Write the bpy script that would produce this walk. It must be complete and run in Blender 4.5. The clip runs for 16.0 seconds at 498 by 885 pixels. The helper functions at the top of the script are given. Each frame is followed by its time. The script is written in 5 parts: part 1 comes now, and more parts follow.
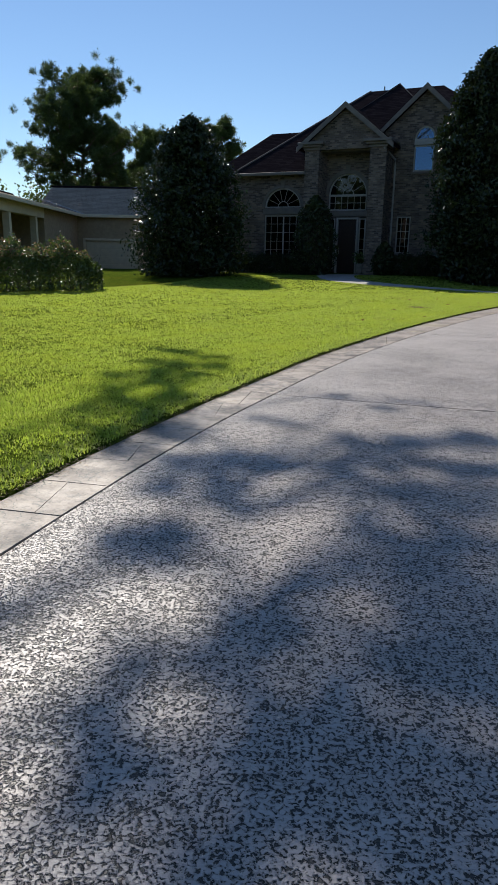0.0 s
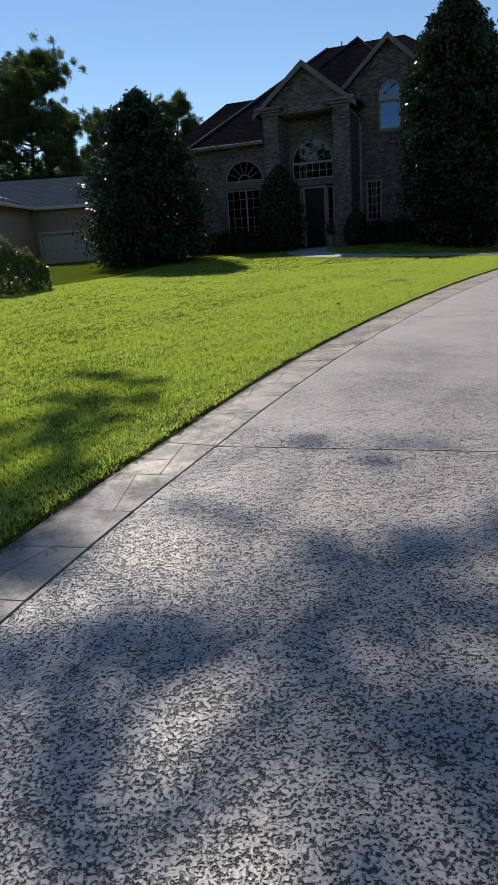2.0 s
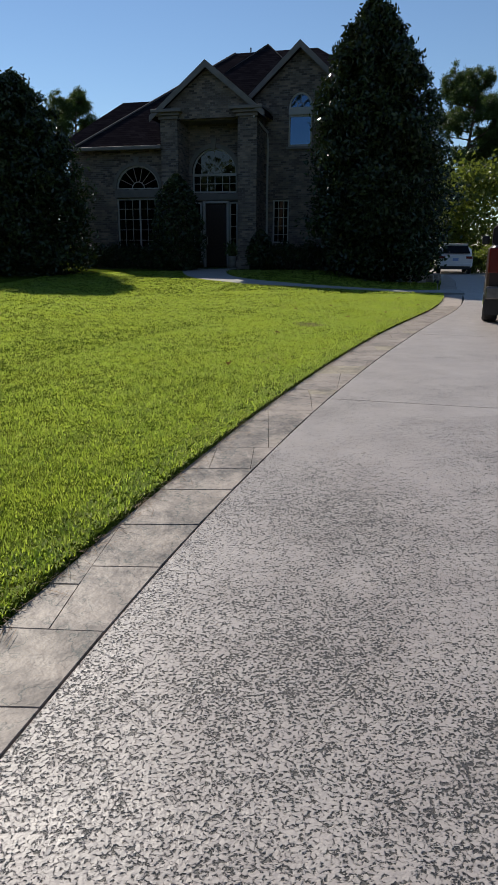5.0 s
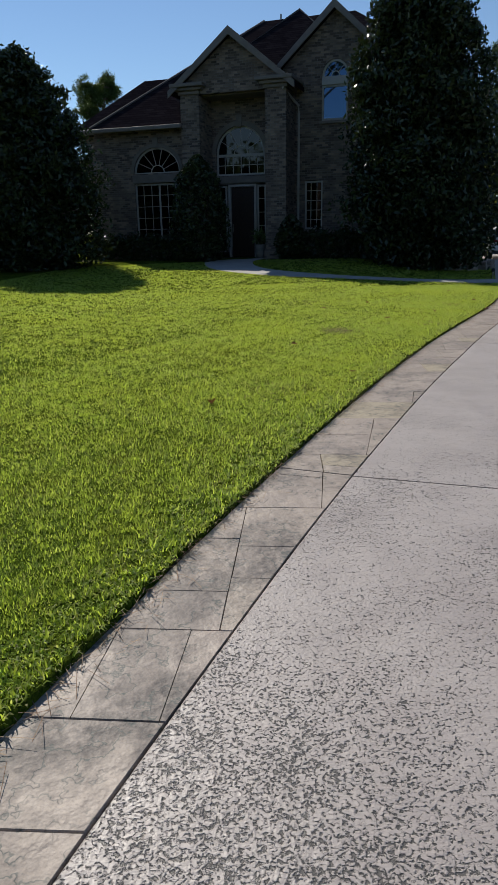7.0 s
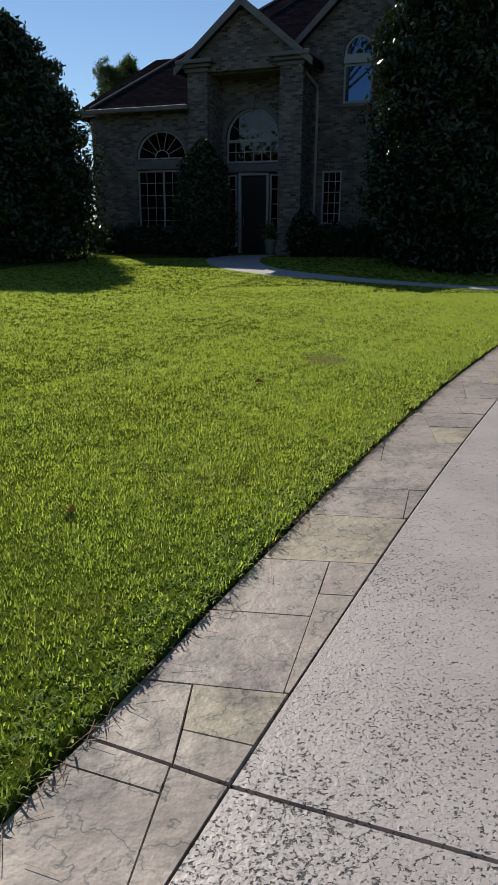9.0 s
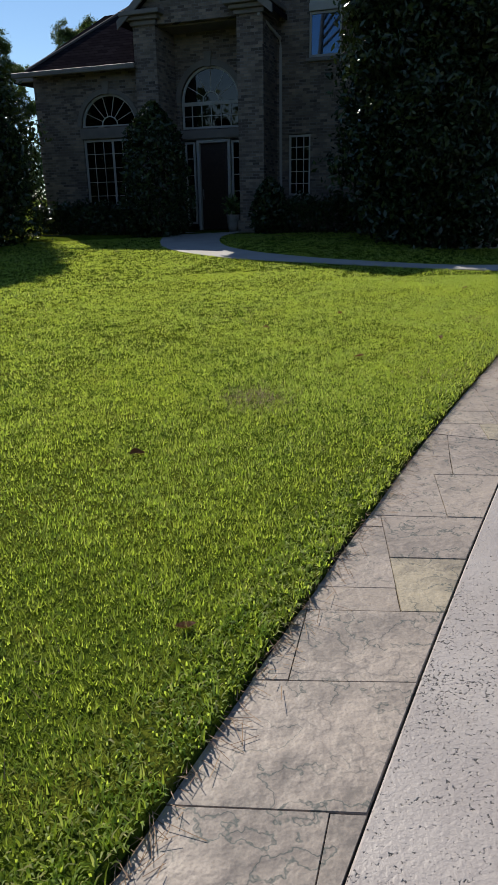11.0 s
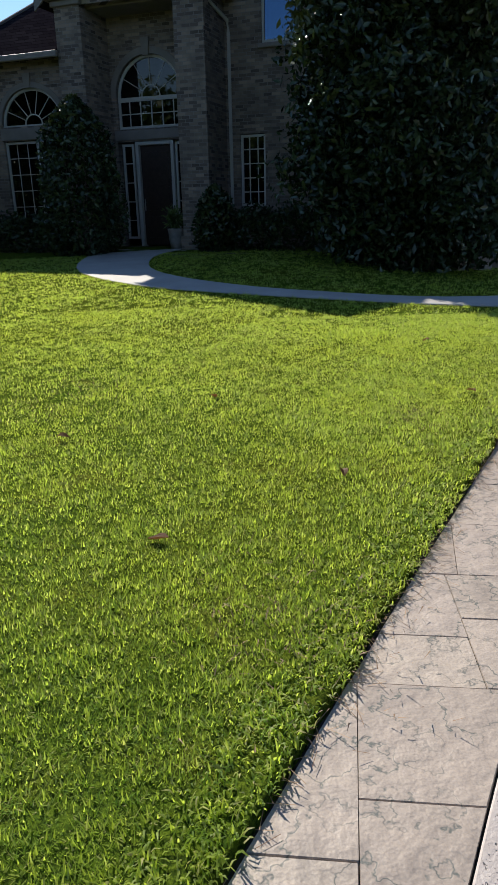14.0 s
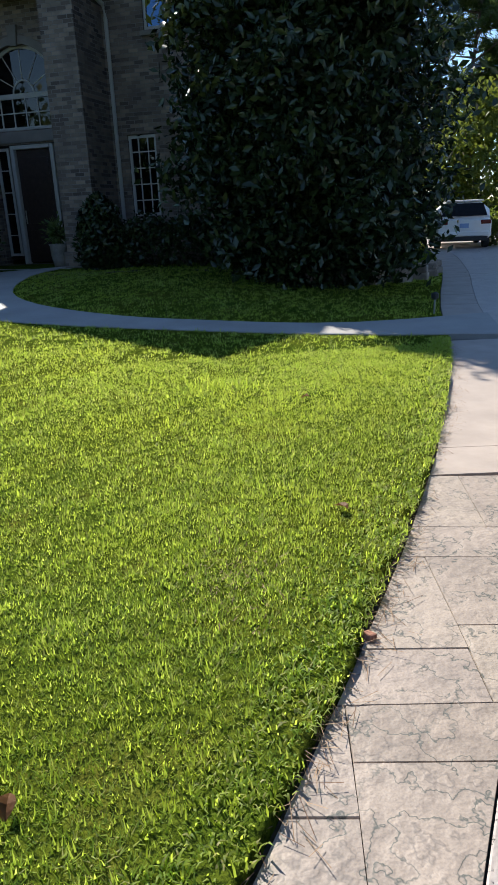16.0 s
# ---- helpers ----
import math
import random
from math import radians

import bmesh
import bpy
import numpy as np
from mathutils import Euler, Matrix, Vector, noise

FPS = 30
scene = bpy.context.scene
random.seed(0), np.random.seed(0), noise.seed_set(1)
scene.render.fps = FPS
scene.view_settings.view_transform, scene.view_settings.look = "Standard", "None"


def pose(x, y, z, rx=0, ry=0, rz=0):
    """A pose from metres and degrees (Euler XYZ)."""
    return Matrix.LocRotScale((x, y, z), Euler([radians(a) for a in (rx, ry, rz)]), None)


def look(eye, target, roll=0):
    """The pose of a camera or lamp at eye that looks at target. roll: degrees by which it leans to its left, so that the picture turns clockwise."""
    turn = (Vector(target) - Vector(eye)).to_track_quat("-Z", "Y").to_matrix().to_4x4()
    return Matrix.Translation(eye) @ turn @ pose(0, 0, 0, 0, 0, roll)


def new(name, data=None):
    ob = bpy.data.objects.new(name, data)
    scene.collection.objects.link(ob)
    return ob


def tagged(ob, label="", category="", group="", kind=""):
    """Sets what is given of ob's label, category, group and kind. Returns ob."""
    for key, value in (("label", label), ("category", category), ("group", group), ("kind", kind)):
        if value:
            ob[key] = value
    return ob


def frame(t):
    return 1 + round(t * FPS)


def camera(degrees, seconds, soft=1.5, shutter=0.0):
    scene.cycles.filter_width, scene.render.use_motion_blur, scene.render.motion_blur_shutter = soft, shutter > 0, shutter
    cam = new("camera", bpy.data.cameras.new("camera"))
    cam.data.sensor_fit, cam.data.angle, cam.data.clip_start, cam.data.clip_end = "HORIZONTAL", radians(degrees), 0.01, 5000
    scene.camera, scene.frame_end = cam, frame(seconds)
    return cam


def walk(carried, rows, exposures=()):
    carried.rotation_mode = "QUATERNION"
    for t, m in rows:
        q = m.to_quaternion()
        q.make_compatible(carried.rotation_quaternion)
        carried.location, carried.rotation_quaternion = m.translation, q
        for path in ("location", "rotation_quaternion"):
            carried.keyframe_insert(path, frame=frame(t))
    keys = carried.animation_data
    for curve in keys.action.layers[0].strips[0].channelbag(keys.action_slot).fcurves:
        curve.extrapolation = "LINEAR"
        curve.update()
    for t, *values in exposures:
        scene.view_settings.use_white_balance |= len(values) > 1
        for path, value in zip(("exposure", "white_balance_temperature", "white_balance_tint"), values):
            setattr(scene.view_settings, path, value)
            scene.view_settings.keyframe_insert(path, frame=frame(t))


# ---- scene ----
cam = camera(40.1, 16.0, soft=1.0)
PATH = [
    (0, (0.142, 0.706, 1.191), (0.104, 2.635, 0.663), 1.0),
    (0.5, (0.255, 1.186, 1.22), (0.341, 3.117, 0.709), 1.6),
    (1, (0.372, 1.657, 1.237), (0.357, 3.586, 0.71), -0.1),
    (1.5, (0.401, 2.162, 1.242), (0.283, 4.083, 0.697), -2.0),
    (2, (0.464, 2.692, 1.241), (0.454, 4.604, 0.655), -4.0),
    (2.5, (0.508, 3.228, 1.243), (0.465, 5.128, 0.619), -4.1),
    (3, (0.587, 3.789, 1.283), (0.763, 5.686, 0.674), -5.0),
    (3.5, (0.713, 4.347, 1.359), (0.988, 6.249, 0.806), -1.2),
    (4, (0.818, 4.887, 1.382), (1.195, 6.775, 0.841), 1.3),
    (6.5, (1.642, 7.949, 1.349), (1.748, 9.858, 0.762), -1.5),
    (7, (1.84, 8.505, 1.344), (2.002, 10.41, 0.755), -0.9),
    (7.5, (2.061, 9.05, 1.361), (2.217, 10.951, 0.76), -0.5),
    (8, (2.265, 9.611, 1.355), (2.412, 11.514, 0.757), -0.2),
    (8.5, (2.505, 10.173, 1.374), (2.598, 12.078, 0.774), -0.0),
    (9, (2.715, 10.721, 1.377), (2.809, 12.624, 0.769), 0.4),
    (9.5, (2.928, 11.251, 1.381), (3.041, 13.156, 0.781), -0.2),
    (12, (4.026, 13.992, 1.472), (4.161, 15.851, 0.748), -1.8),
    (12.5, (4.372, 14.521, 1.476), (4.674, 16.367, 0.769), -2.0),
    (13, (4.668, 15.038, 1.466), (4.971, 16.889, 0.772), -2.3),
    (13.5, (4.914, 15.603, 1.468), (5.158, 17.47, 0.794), -2.4),
    (14, (5.149, 16.116, 1.467), (5.265, 18.0, 0.807), -1.2),
    (14.5, (5.42, 16.648, 1.469), (5.575, 18.54, 0.838), -2.1),
    (15, (5.719, 17.151, 1.46), (5.877, 19.036, 0.81), -2.0),
    (15.5, (6.019, 17.671, 1.474), (6.303, 19.54, 0.82), -1.8),
    (16, (6.345, 18.154, 1.468), (6.603, 20.029, 0.821), -2.5),
]
EXPOSURES = [(0, 0.36, 6450, 10), (1.5, 0.36, 6450, 10), (4, 0.18, 6500, 10), (7, 0.15, 6500, 10), (9.5, 0.15, 6500, 10), (12.5, 0.62, 6500, 10), (14, 0.82, 6500, 10), (16, 1.12, 6450, 10)]
walk(cam, [(t, look(eye, target, roll)) for t, eye, target, roll in PATH], EXPOSURES)

# ---- daylight ----
SUN_AZ, SUN_EL = -20.7, 38.5  # degrees right of +y, degrees up
to_sun = Vector((math.sin(radians(SUN_AZ)) * math.cos(radians(SUN_EL)),
                 math.cos(radians(SUN_AZ)) * math.cos(radians(SUN_EL)), math.sin(radians(SUN_EL))))
world = bpy.data.worlds.new("sky")
scene.world = world
world.use_nodes = True
wn = world.node_tree
sky = wn.nodes.new("ShaderNodeTexSky")
sky.sky_type = "NISHITA"
sky.sun_disc = False
sky.sun_elevation, sky.sun_rotation = radians(SUN_EL), radians(SUN_AZ)
sky.air_density, sky.dust_density, sky.ozone_density = 1.0, 0.0, 4.5
wn.nodes["Background"].inputs["Strength"].default_value = 0.085
wn.links.new(sky.outputs[0], wn.nodes["Background"].inputs["Color"])
sun = new("sun", bpy.data.lights.new("sun", "SUN"))
sun.data.energy, sun.data.angle, sun.data.color = 4.2, radians(0.53), (1.0, 0.93, 0.82)
sun.matrix_world = look((0, 0, 60), Vector((0, 0, 60)) - to_sun)


# ---- materials ----
class Mat:
    """A node material with short ways to add nodes."""

    def __init__(self, name):
        self.m = bpy.data.materials.new(name)
        self.m.use_nodes = True
        self.t = self.m.node_tree
        self.b = self.t.nodes["Principled BSDF"]
        self.out = self.t.nodes["Material Output"]
        self.geo = self.t.nodes.new("ShaderNodeNewGeometry")
        self.tc = self.t.nodes.new("ShaderNodeTexCoord")
        self.oi = self.t.nodes.new("ShaderNodeObjectInfo")

    def put(self, socket, value):
        if isinstance(value, bpy.types.NodeSocket):
            self.t.links.new(value, socket)
        else:
            socket.default_value = value

    def noise(self, scale, detail=3.0, rough=0.55, where=None, dist=0.0):
        n = self.t.nodes.new("ShaderNodeTexNoise")
        self.put(n.inputs["Vector"], where or self.geo.outputs["Position"])
        n.inputs["Scale"].default_value, n.inputs["Detail"].default_value = scale, detail
        n.inputs["Roughness"].default_value, n.inputs["Distortion"].default_value = rough, dist
        return n.outputs["Fac"]

    def voronoi(self, scale, feature="F1", where=None):
        n = self.t.nodes.new("ShaderNodeTexVoronoi")
        n.feature = feature
        self.put(n.inputs["Vector"], where or self.geo.outputs["Position"])
        n.inputs["Scale"].default_value = scale
        return n.outputs["Distance"]

    def ramp(self, fac, *stops):
        n = self.t.nodes.new("ShaderNodeValToRGB")
        e = n.color_ramp.elements
        while len(e) < len(stops):
            e.new(0.5)
        for el, (p, c) in zip(e, stops):
            el.position = p
            el.color = (c, c, c, 1) if isinstance(c, (int, float)) else (*c, 1)
        self.put(n.inputs["Fac"], fac)
        return n.outputs["Color"]

    def mix(self, fac, a, b, kind="MIX"):
        n = self.t.nodes.new("ShaderNodeMix")
        n.data_type, n.blend_type = "RGBA", kind
        self.put(n.inputs[0], fac)
        for s, v in ((n.inputs[6], a), (n.inputs[7], b)):
            self.put(s, (*v, 1) if isinstance(v, tuple) and len(v) == 3 else v)
        return n.outputs[2]

    def math(self, op, a, b=0.0):
        n = self.t.nodes.new("ShaderNodeMath")
        n.operation = op
        self.put(n.inputs[0], a)
        self.put(n.inputs[1], b)
        return n.outputs[0]

    def bump(self, height, dist, strength=1.0, over=None):
        n = self.t.nodes.new("ShaderNodeBump")
        n.inputs["Distance"].default_value, n.inputs["Strength"].default_value = dist, strength
        self.put(n.inputs["Height"], height)
        if over:
            self.put(n.inputs["Normal"], over)
        return n.outputs["Normal"]

    def set(self, color=None, rough=None, metal=None, normal=None, spec=None, coat=None):
        for name, v in (("Base Color", color), ("Roughness", rough), ("Metallic", metal), ("Normal", normal),
                        ("Specular IOR Level", spec), ("Coat Weight", coat)):
            if v is not None:
                self.put(self.b.inputs[name], (*v, 1) if isinstance(v, tuple) and len(v) == 3 else v)
        return self

    def leafy(self, color, share=0.4):
        """Lets part of the light through, as leaves do."""
        tr = self.t.nodes.new("ShaderNodeBsdfTranslucent")
        ms = self.t.nodes.new("ShaderNodeMixShader")
        ms.inputs[0].default_value = share
        self.put(tr.inputs["Color"], color)
        self.t.links.new(self.b.outputs[0], ms.inputs[1])
        self.t.links.new(tr.outputs[0], ms.inputs[2])
        self.t.links.new(ms.outputs[0], self.out.inputs["Surface"])
        return self


def plain(name, color, rough=0.5, metal=0.0, scale=8.0, vary=0.15, bump=0.0):
    a = Mat(name)
    n = a.noise(scale, 4)
    dark = tuple(c * (1 - vary) for c in color)
    lite = tuple(min(1, c * (1 + vary)) for c in color)
    a.set(a.ramp(n, (0.3, dark), (0.7, lite)), rough, metal)
    if bump:
        a.set(normal=a.bump(a.noise(scale * 6, 3), bump))
    return a.m


def driveway_material():
    """Sealed concrete with a sprayed knock-down skin: flat crests and dark, crooked pits."""
    a = Mat("knockdown_concrete")
    sep = a.t.nodes.new("ShaderNodeSeparateXYZ")
    a.put(sep.inputs[0], a.geo.outputs["Position"])
    fine = a.math("ADD", a.math("MULTIPLY", a.noise(90, 2.2, 0.6, dist=0.4), 0.72), a.math("MULTIPLY", a.noise(27, 2, 0.5), 0.28))
    patch = a.noise(0.8, 3, 0.6)
    # the skin is thicker, and its pits fewer and paler, towards the house
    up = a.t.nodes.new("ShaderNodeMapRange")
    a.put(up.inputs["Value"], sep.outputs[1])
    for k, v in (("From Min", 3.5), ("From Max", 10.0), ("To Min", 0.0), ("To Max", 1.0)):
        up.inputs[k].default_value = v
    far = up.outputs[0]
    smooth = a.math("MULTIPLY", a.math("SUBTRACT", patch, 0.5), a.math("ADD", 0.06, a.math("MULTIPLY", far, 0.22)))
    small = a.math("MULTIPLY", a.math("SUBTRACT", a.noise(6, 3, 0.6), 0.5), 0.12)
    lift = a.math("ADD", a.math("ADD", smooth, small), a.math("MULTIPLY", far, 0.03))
    last = a.t.nodes.new("ShaderNodeMapRange")
    a.put(last.inputs["Value"], sep.outputs[1])
    for k, v in (("From Min", 9.5), ("From Max", 17.0), ("To Min", 0.0), ("To Max", 0.09)):
        last.inputs[k].default_value = v
    f = a.math("ADD", fine, a.math("ADD", lift, last.outputs[0]))
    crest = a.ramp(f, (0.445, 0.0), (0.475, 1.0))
    # near-black holds the pits' own shade along with dirt, less so farther up
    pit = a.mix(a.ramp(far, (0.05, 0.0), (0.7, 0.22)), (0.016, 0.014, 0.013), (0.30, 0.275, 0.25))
    stain = a.noise(2.3, 5, 0.65)
    dirt = a.noise(11, 4, 0.6)
    col = a.ramp(stain, (0.3, (0.355, 0.31, 0.285)), (0.55, (0.42, 0.372, 0.342)), (0.8, (0.47, 0.42, 0.385)))
    col = a.mix(a.math("MULTIPLY", dirt, 0.25), col, (0.30, 0.28, 0.26))
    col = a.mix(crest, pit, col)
    rough = a.ramp(a.noise(5, 3), (0.3, 0.41), (0.7, 0.53))
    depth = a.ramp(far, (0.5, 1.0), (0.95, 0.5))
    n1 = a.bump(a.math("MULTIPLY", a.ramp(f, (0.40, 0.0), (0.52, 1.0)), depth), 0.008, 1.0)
    n2 = a.bump(a.noise(75, 3, 0.6), 0.004, 0.7, a.bump(a.noise(22, 3), 0.006, 0.5, n1))
    a.set(col, rough, normal=n2, spec=0.55)
    return a.m


def stamped_material(name="stamped_concrete", sandy=False):
    """Slate-stamped concrete: clefts and ledges pressed in, dark release powder left in them."""
    a = Mat(name)
    rnd = a.oi.outputs["Random"]
    if sandy:
        base = a.ramp(rnd, (0.0, (0.40, 0.335, 0.235)), (1.0, (0.43, 0.37, 0.27)))
    else:
        base = a.ramp(rnd, (0.0, (0.325, 0.27, 0.225)), (0.35, (0.40, 0.335, 0.28)), (0.65, (0.365, 0.305, 0.26)), (1.0, (0.415, 0.35, 0.285)))
    big = a.noise(2.6, 6, 0.7)
    slate = a.noise(6.5, 4, 0.55)
    tone = a.noise(1.1, 3, 0.6)
    grime = a.noise(26, 6, 0.75)
    sep = a.t.nodes.new("ShaderNodeSeparateXYZ")
    a.put(sep.inputs[0], a.geo.outputs["Position"])
    worn = a.t.nodes.new("ShaderNodeMapRange")
    a.put(worn.inputs["Value"], sep.outputs[1])
    for k, v in (("From Min", 11.5), ("From Max", 17.0), ("To Min", 1.0), ("To Max", 0.4)):
        worn.inputs[k].default_value = v
    dark = a.math("MULTIPLY", a.ramp(big, (0.43, 0.0), (0.56, 1.0)), a.math("MULTIPLY", a.ramp(tone, (0.38, 0.4), (0.54, 1.0)), worn.outputs[0]))
    dark = a.math("MULTIPLY", dark, a.ramp(grime, (0.40, 1.0), (0.60, 0.5)))
    col = a.mix(dark, base, (0.09, 0.08, 0.074))
    vein = a.ramp(slate, (0.455, 0.0), (0.47, 1.0), (0.485, 0.0))
    col = a.mix(a.math("MULTIPLY", vein, a.ramp(big, (0.38, 0.1), (0.52, 0.95))), col, (0.06, 0.078, 0.072))
    ledge = a.ramp(slate, (0.55, 0.0), (0.575, 1.0), (0.60, 0.0))
    col = a.mix(a.math("MULTIPLY", ledge, a.ramp(tone, (0.42, 0.0), (0.6, 0.6))), col, (0.14, 0.125, 0.115))
    col = a.mix(a.ramp(a.noise(150, 2), (0.36, 0.3), (0.52, 0.0)), col, (0.18, 0.165, 0.155))
    n1 = a.bump(a.noise(13, 5, 0.6), 0.006, 0.6, a.bump(slate, 0.03, 0.5))
    n2 = a.bump(a.noise(60, 4), 0.0016, 0.7, n1)
    a.set(col, a.ramp(big, (0.3, 0.5), (0.7, 0.7)), normal=n2, spec=0.35)
    return a.m


def smooth_concrete(name, tone=1.0):
    a = Mat(name)
    n = a.noise(1.4, 5, 0.6)
    col = a.ramp(n, (0.3, tuple(tone * c for c in (0.40, 0.38, 0.355))), (0.7, tuple(tone * c for c in (0.52, 0.50, 0.47))))
    col = a.mix(a.ramp(a.noise(60, 3), (0.35, 0.25), (0.6, 0.0)), col, (0.25, 0.23, 0.21))
    a.set(col, 0.7, normal=a.bump(a.noise(90, 3), 0.002))
    return a.m


def turf_material():
    """Thatch and low growth between the blades."""
    a = Mat("turf")
    big = a.noise(0.35, 3, 0.6)
    mid = a.noise(2.2, 4, 0.65)
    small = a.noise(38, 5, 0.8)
    col = a.ramp(mid, (0.3, (0.06, 0.11, 0.012)), (0.55, (0.10, 0.145, 0.016)), (0.75, (0.16, 0.15, 0.03)))
    col = a.mix(a.ramp(big, (0.35, 0.0), (0.7, 0.5)), col, (0.145, 0.14, 0.014))
    # dark flecks put the shade down between blades into the thatch's colour
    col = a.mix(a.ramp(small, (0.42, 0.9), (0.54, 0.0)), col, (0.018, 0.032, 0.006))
    a.set(col, 0.95, normal=a.bump(small, 0.03, 0.8), spec=0.0)
    return a.m


def blade_material():
    a = Mat("grass_blade")
    rnd = a.geo.outputs["Random Per Island"]
    big = a.noise(0.8, 4, 0.65)
    mid = a.noise(7.0, 3, 0.6)
    col = a.ramp(rnd, (0.0, (0.035, 0.09, 0.014)), (0.4, (0.18, 0.29, 0.055)), (0.82, (0.38, 0.48, 0.11)), (0.92, (0.50, 0.43, 0.24)))
    col = a.mix(a.ramp(big, (0.42, 0.0), (0.66, 0.5)), col, (0.34, 0.37, 0.03))
    col = a.mix(a.ramp(mid, (0.52, 0.0), (0.68, 0.4)), col, (0.28, 0.26, 0.08))
    col = a.mix(a.ramp(mid, (0.34, 0.6), (0.46, 0.0)), col, (0.04, 0.14, 0.012))
    a.set(col, 0.5, spec=0.3)
    return a.leafy(a.mix(0.58, col, (0.76, 0.93, 0.09)), 0.58).m


def leaf_material(name, dark, light, rough=0.4, share=0.3, through_color=(0.16, 0.24, 0.03)):
    a = Mat(name)
    col = a.ramp(a.geo.outputs["Random Per Island"], (0.1, dark), (0.9, light))
    a.set(col, rough, spec=0.4)
    return a.leafy(a.mix(0.5, col, through_color), share).m


def bark_material():
    a = Mat("bark")
    n = a.noise(9, 5, 0.7, dist=1.0)
    a.set(a.ramp(n, (0.35, (0.05, 0.036, 0.028)), (0.65, (0.16, 0.12, 0.095))), 0.9, normal=a.bump(n, 0.04))
    return a.m


def brick_material():
    a = Mat("house_brick")
    sep = a.t.nodes.new("ShaderNodeSeparateXYZ")
    a.put(sep.inputs[0], a.tc.outputs["Object"])
    com = a.t.nodes.new("ShaderNodeCombineXYZ")
    a.put(com.inputs[0], a.math("ADD", sep.outputs[0], sep.outputs[1]))
    a.put(com.inputs[1], sep.outputs[2])
    br = a.t.nodes.new("ShaderNodeTexBrick")
    a.put(br.inputs["Vector"], com.outputs[0])
    for k, v in (("Color1", (0.31, 0.235, 0.18, 1)), ("Color2", (0.055, 0.04, 0.034, 1)), ("Mortar", (0.22, 0.20, 0.18, 1))):
        br.inputs[k].default_value = v
    for k, v in (("Scale", 1.0), ("Mortar Size", 0.006), ("Brick Width", 0.21), ("Row Height", 0.075), ("Bias", 0.0)):
        br.inputs[k].default_value = v
    stain = a.noise(0.9, 5, 0.6)
    col = a.mix(a.ramp(stain, (0.4, 0.0), (0.7, 0.25)), br.outputs["Color"], (0.21, 0.17, 0.14))
    col = a.mix(a.ramp(a.noise(2.2, 4), (0.38, 0.5), (0.56, 0.0)), col, (0.11, 0.085, 0.07))
    a.set(col, 0.85, normal=a.bump(br.outputs["Fac"], -0.008))
    return a.m


def shingle_material(name, dark, light):
    a = Mat(name)
    sep = a.t.nodes.new("ShaderNodeSeparateXYZ")
    a.put(sep.inputs[0], a.tc.outputs["Object"])
    com = a.t.nodes.new("ShaderNodeCombineXYZ")
    a.put(com.inputs[0], a.math("ADD", sep.outputs[0], sep.outputs[1]))
    a.put(com.inputs[1], sep.outputs[2])
    br = a.t.nodes.new("ShaderNodeTexBrick")
    a.put(br.inputs["Vector"], com.outputs[0])
    br.inputs["Color1"].default_value, br.inputs["Color2"].default_value = (*dark, 1), (*light, 1)
    br.inputs["Mortar"].default_value = tuple(c * 0.5 for c in dark) + (1,)
    for k, v in (("Scale", 1.0), ("Mortar Size", 0.006), ("Brick Width", 0.32), ("Row Height", 0.095)):
        br.inputs[k].default_value = v
    col = a.mix(a.ramp(a.noise(0.7, 4), (0.4, 0.0), (0.7, 0.4)), br.outputs["Color"], tuple(c * 0.65 for c in dark))
    a.set(col, 1.0, spec=0.0, normal=a.bump(br.outputs["Fac"], -0.01))
    return a.m


def glass_material(name, mirror, tint, coat=(1, 1, 1)):
    a = Mat(name)
    gl = a.t.nodes.new("ShaderNodeBsdfGlossy")
    gl.inputs["Roughness"].default_value = 0.02
    # coat colours whatever the pane mirrors
    gl.inputs["Color"].default_value = (*coat, 1)
    tr = a.t.nodes.new("ShaderNodeBsdfTransparent")
    tr.inputs["Color"].default_value = (*tint, 1)
    ms = a.t.nodes.new("ShaderNodeMixShader")
    ms.inputs[0].default_value = mirror
    a.t.links.new(tr.outputs[0], ms.inputs[1])
    a.t.links.new(gl.outputs[0], ms.inputs[2])
    a.t.links.new(ms.outputs[0], a.out.inputs["Surface"])
    return a.m


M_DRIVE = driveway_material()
M_STAMP = stamped_material()
M_SAND = stamped_material("sandy_stamped_concrete", True)
M_JOINT = plain("joint_soil", (0.045, 0.038, 0.03), 0.95, scale=30, vary=0.5, bump=0.004)
M_WALKWAY = smooth_concrete("walkway_concrete", 0.74)
M_SLAB = plain("plain_slab_concrete", (0.385, 0.325, 0.28), 0.75, scale=3, vary=0.12, bump=0.002)
M_CAP = plain("ridge_shingle", (0.10, 0.085, 0.085), 0.9)
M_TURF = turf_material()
M_BLADE = blade_material()
M_SOIL = plain("mulch", (0.07, 0.048, 0.032), 0.95, scale=14, vary=0.5, bump=0.02)
M_BARK = bark_material()
M_MAGNOLIA = leaf_material("magnolia_leaf", (0.016, 0.027, 0.012), (0.042, 0.064, 0.024), 0.17, 0.06, (0.10, 0.14, 0.02))
M_PINE = leaf_material("pine_needle", (0.03, 0.055, 0.018), (0.075, 0.115, 0.03), 0.5, 0.35, (0.12, 0.18, 0.03))
M_LEAF = leaf_material("broad_leaf", (0.04, 0.075, 0.015), (0.13, 0.17, 0.03), 0.45, 0.45, (0.30, 0.34, 0.04))
M_SHRUB = leaf_material("shrub_leaf", (0.05, 0.085, 0.025), (0.12, 0.16, 0.05), 0.4, 0.2)
M_BLOOM = leaf_material("hedge_tip", (0.16, 0.10, 0.075), (0.24, 0.20, 0.08), 0.5, 0.3, (0.3, 0.2, 0.1))
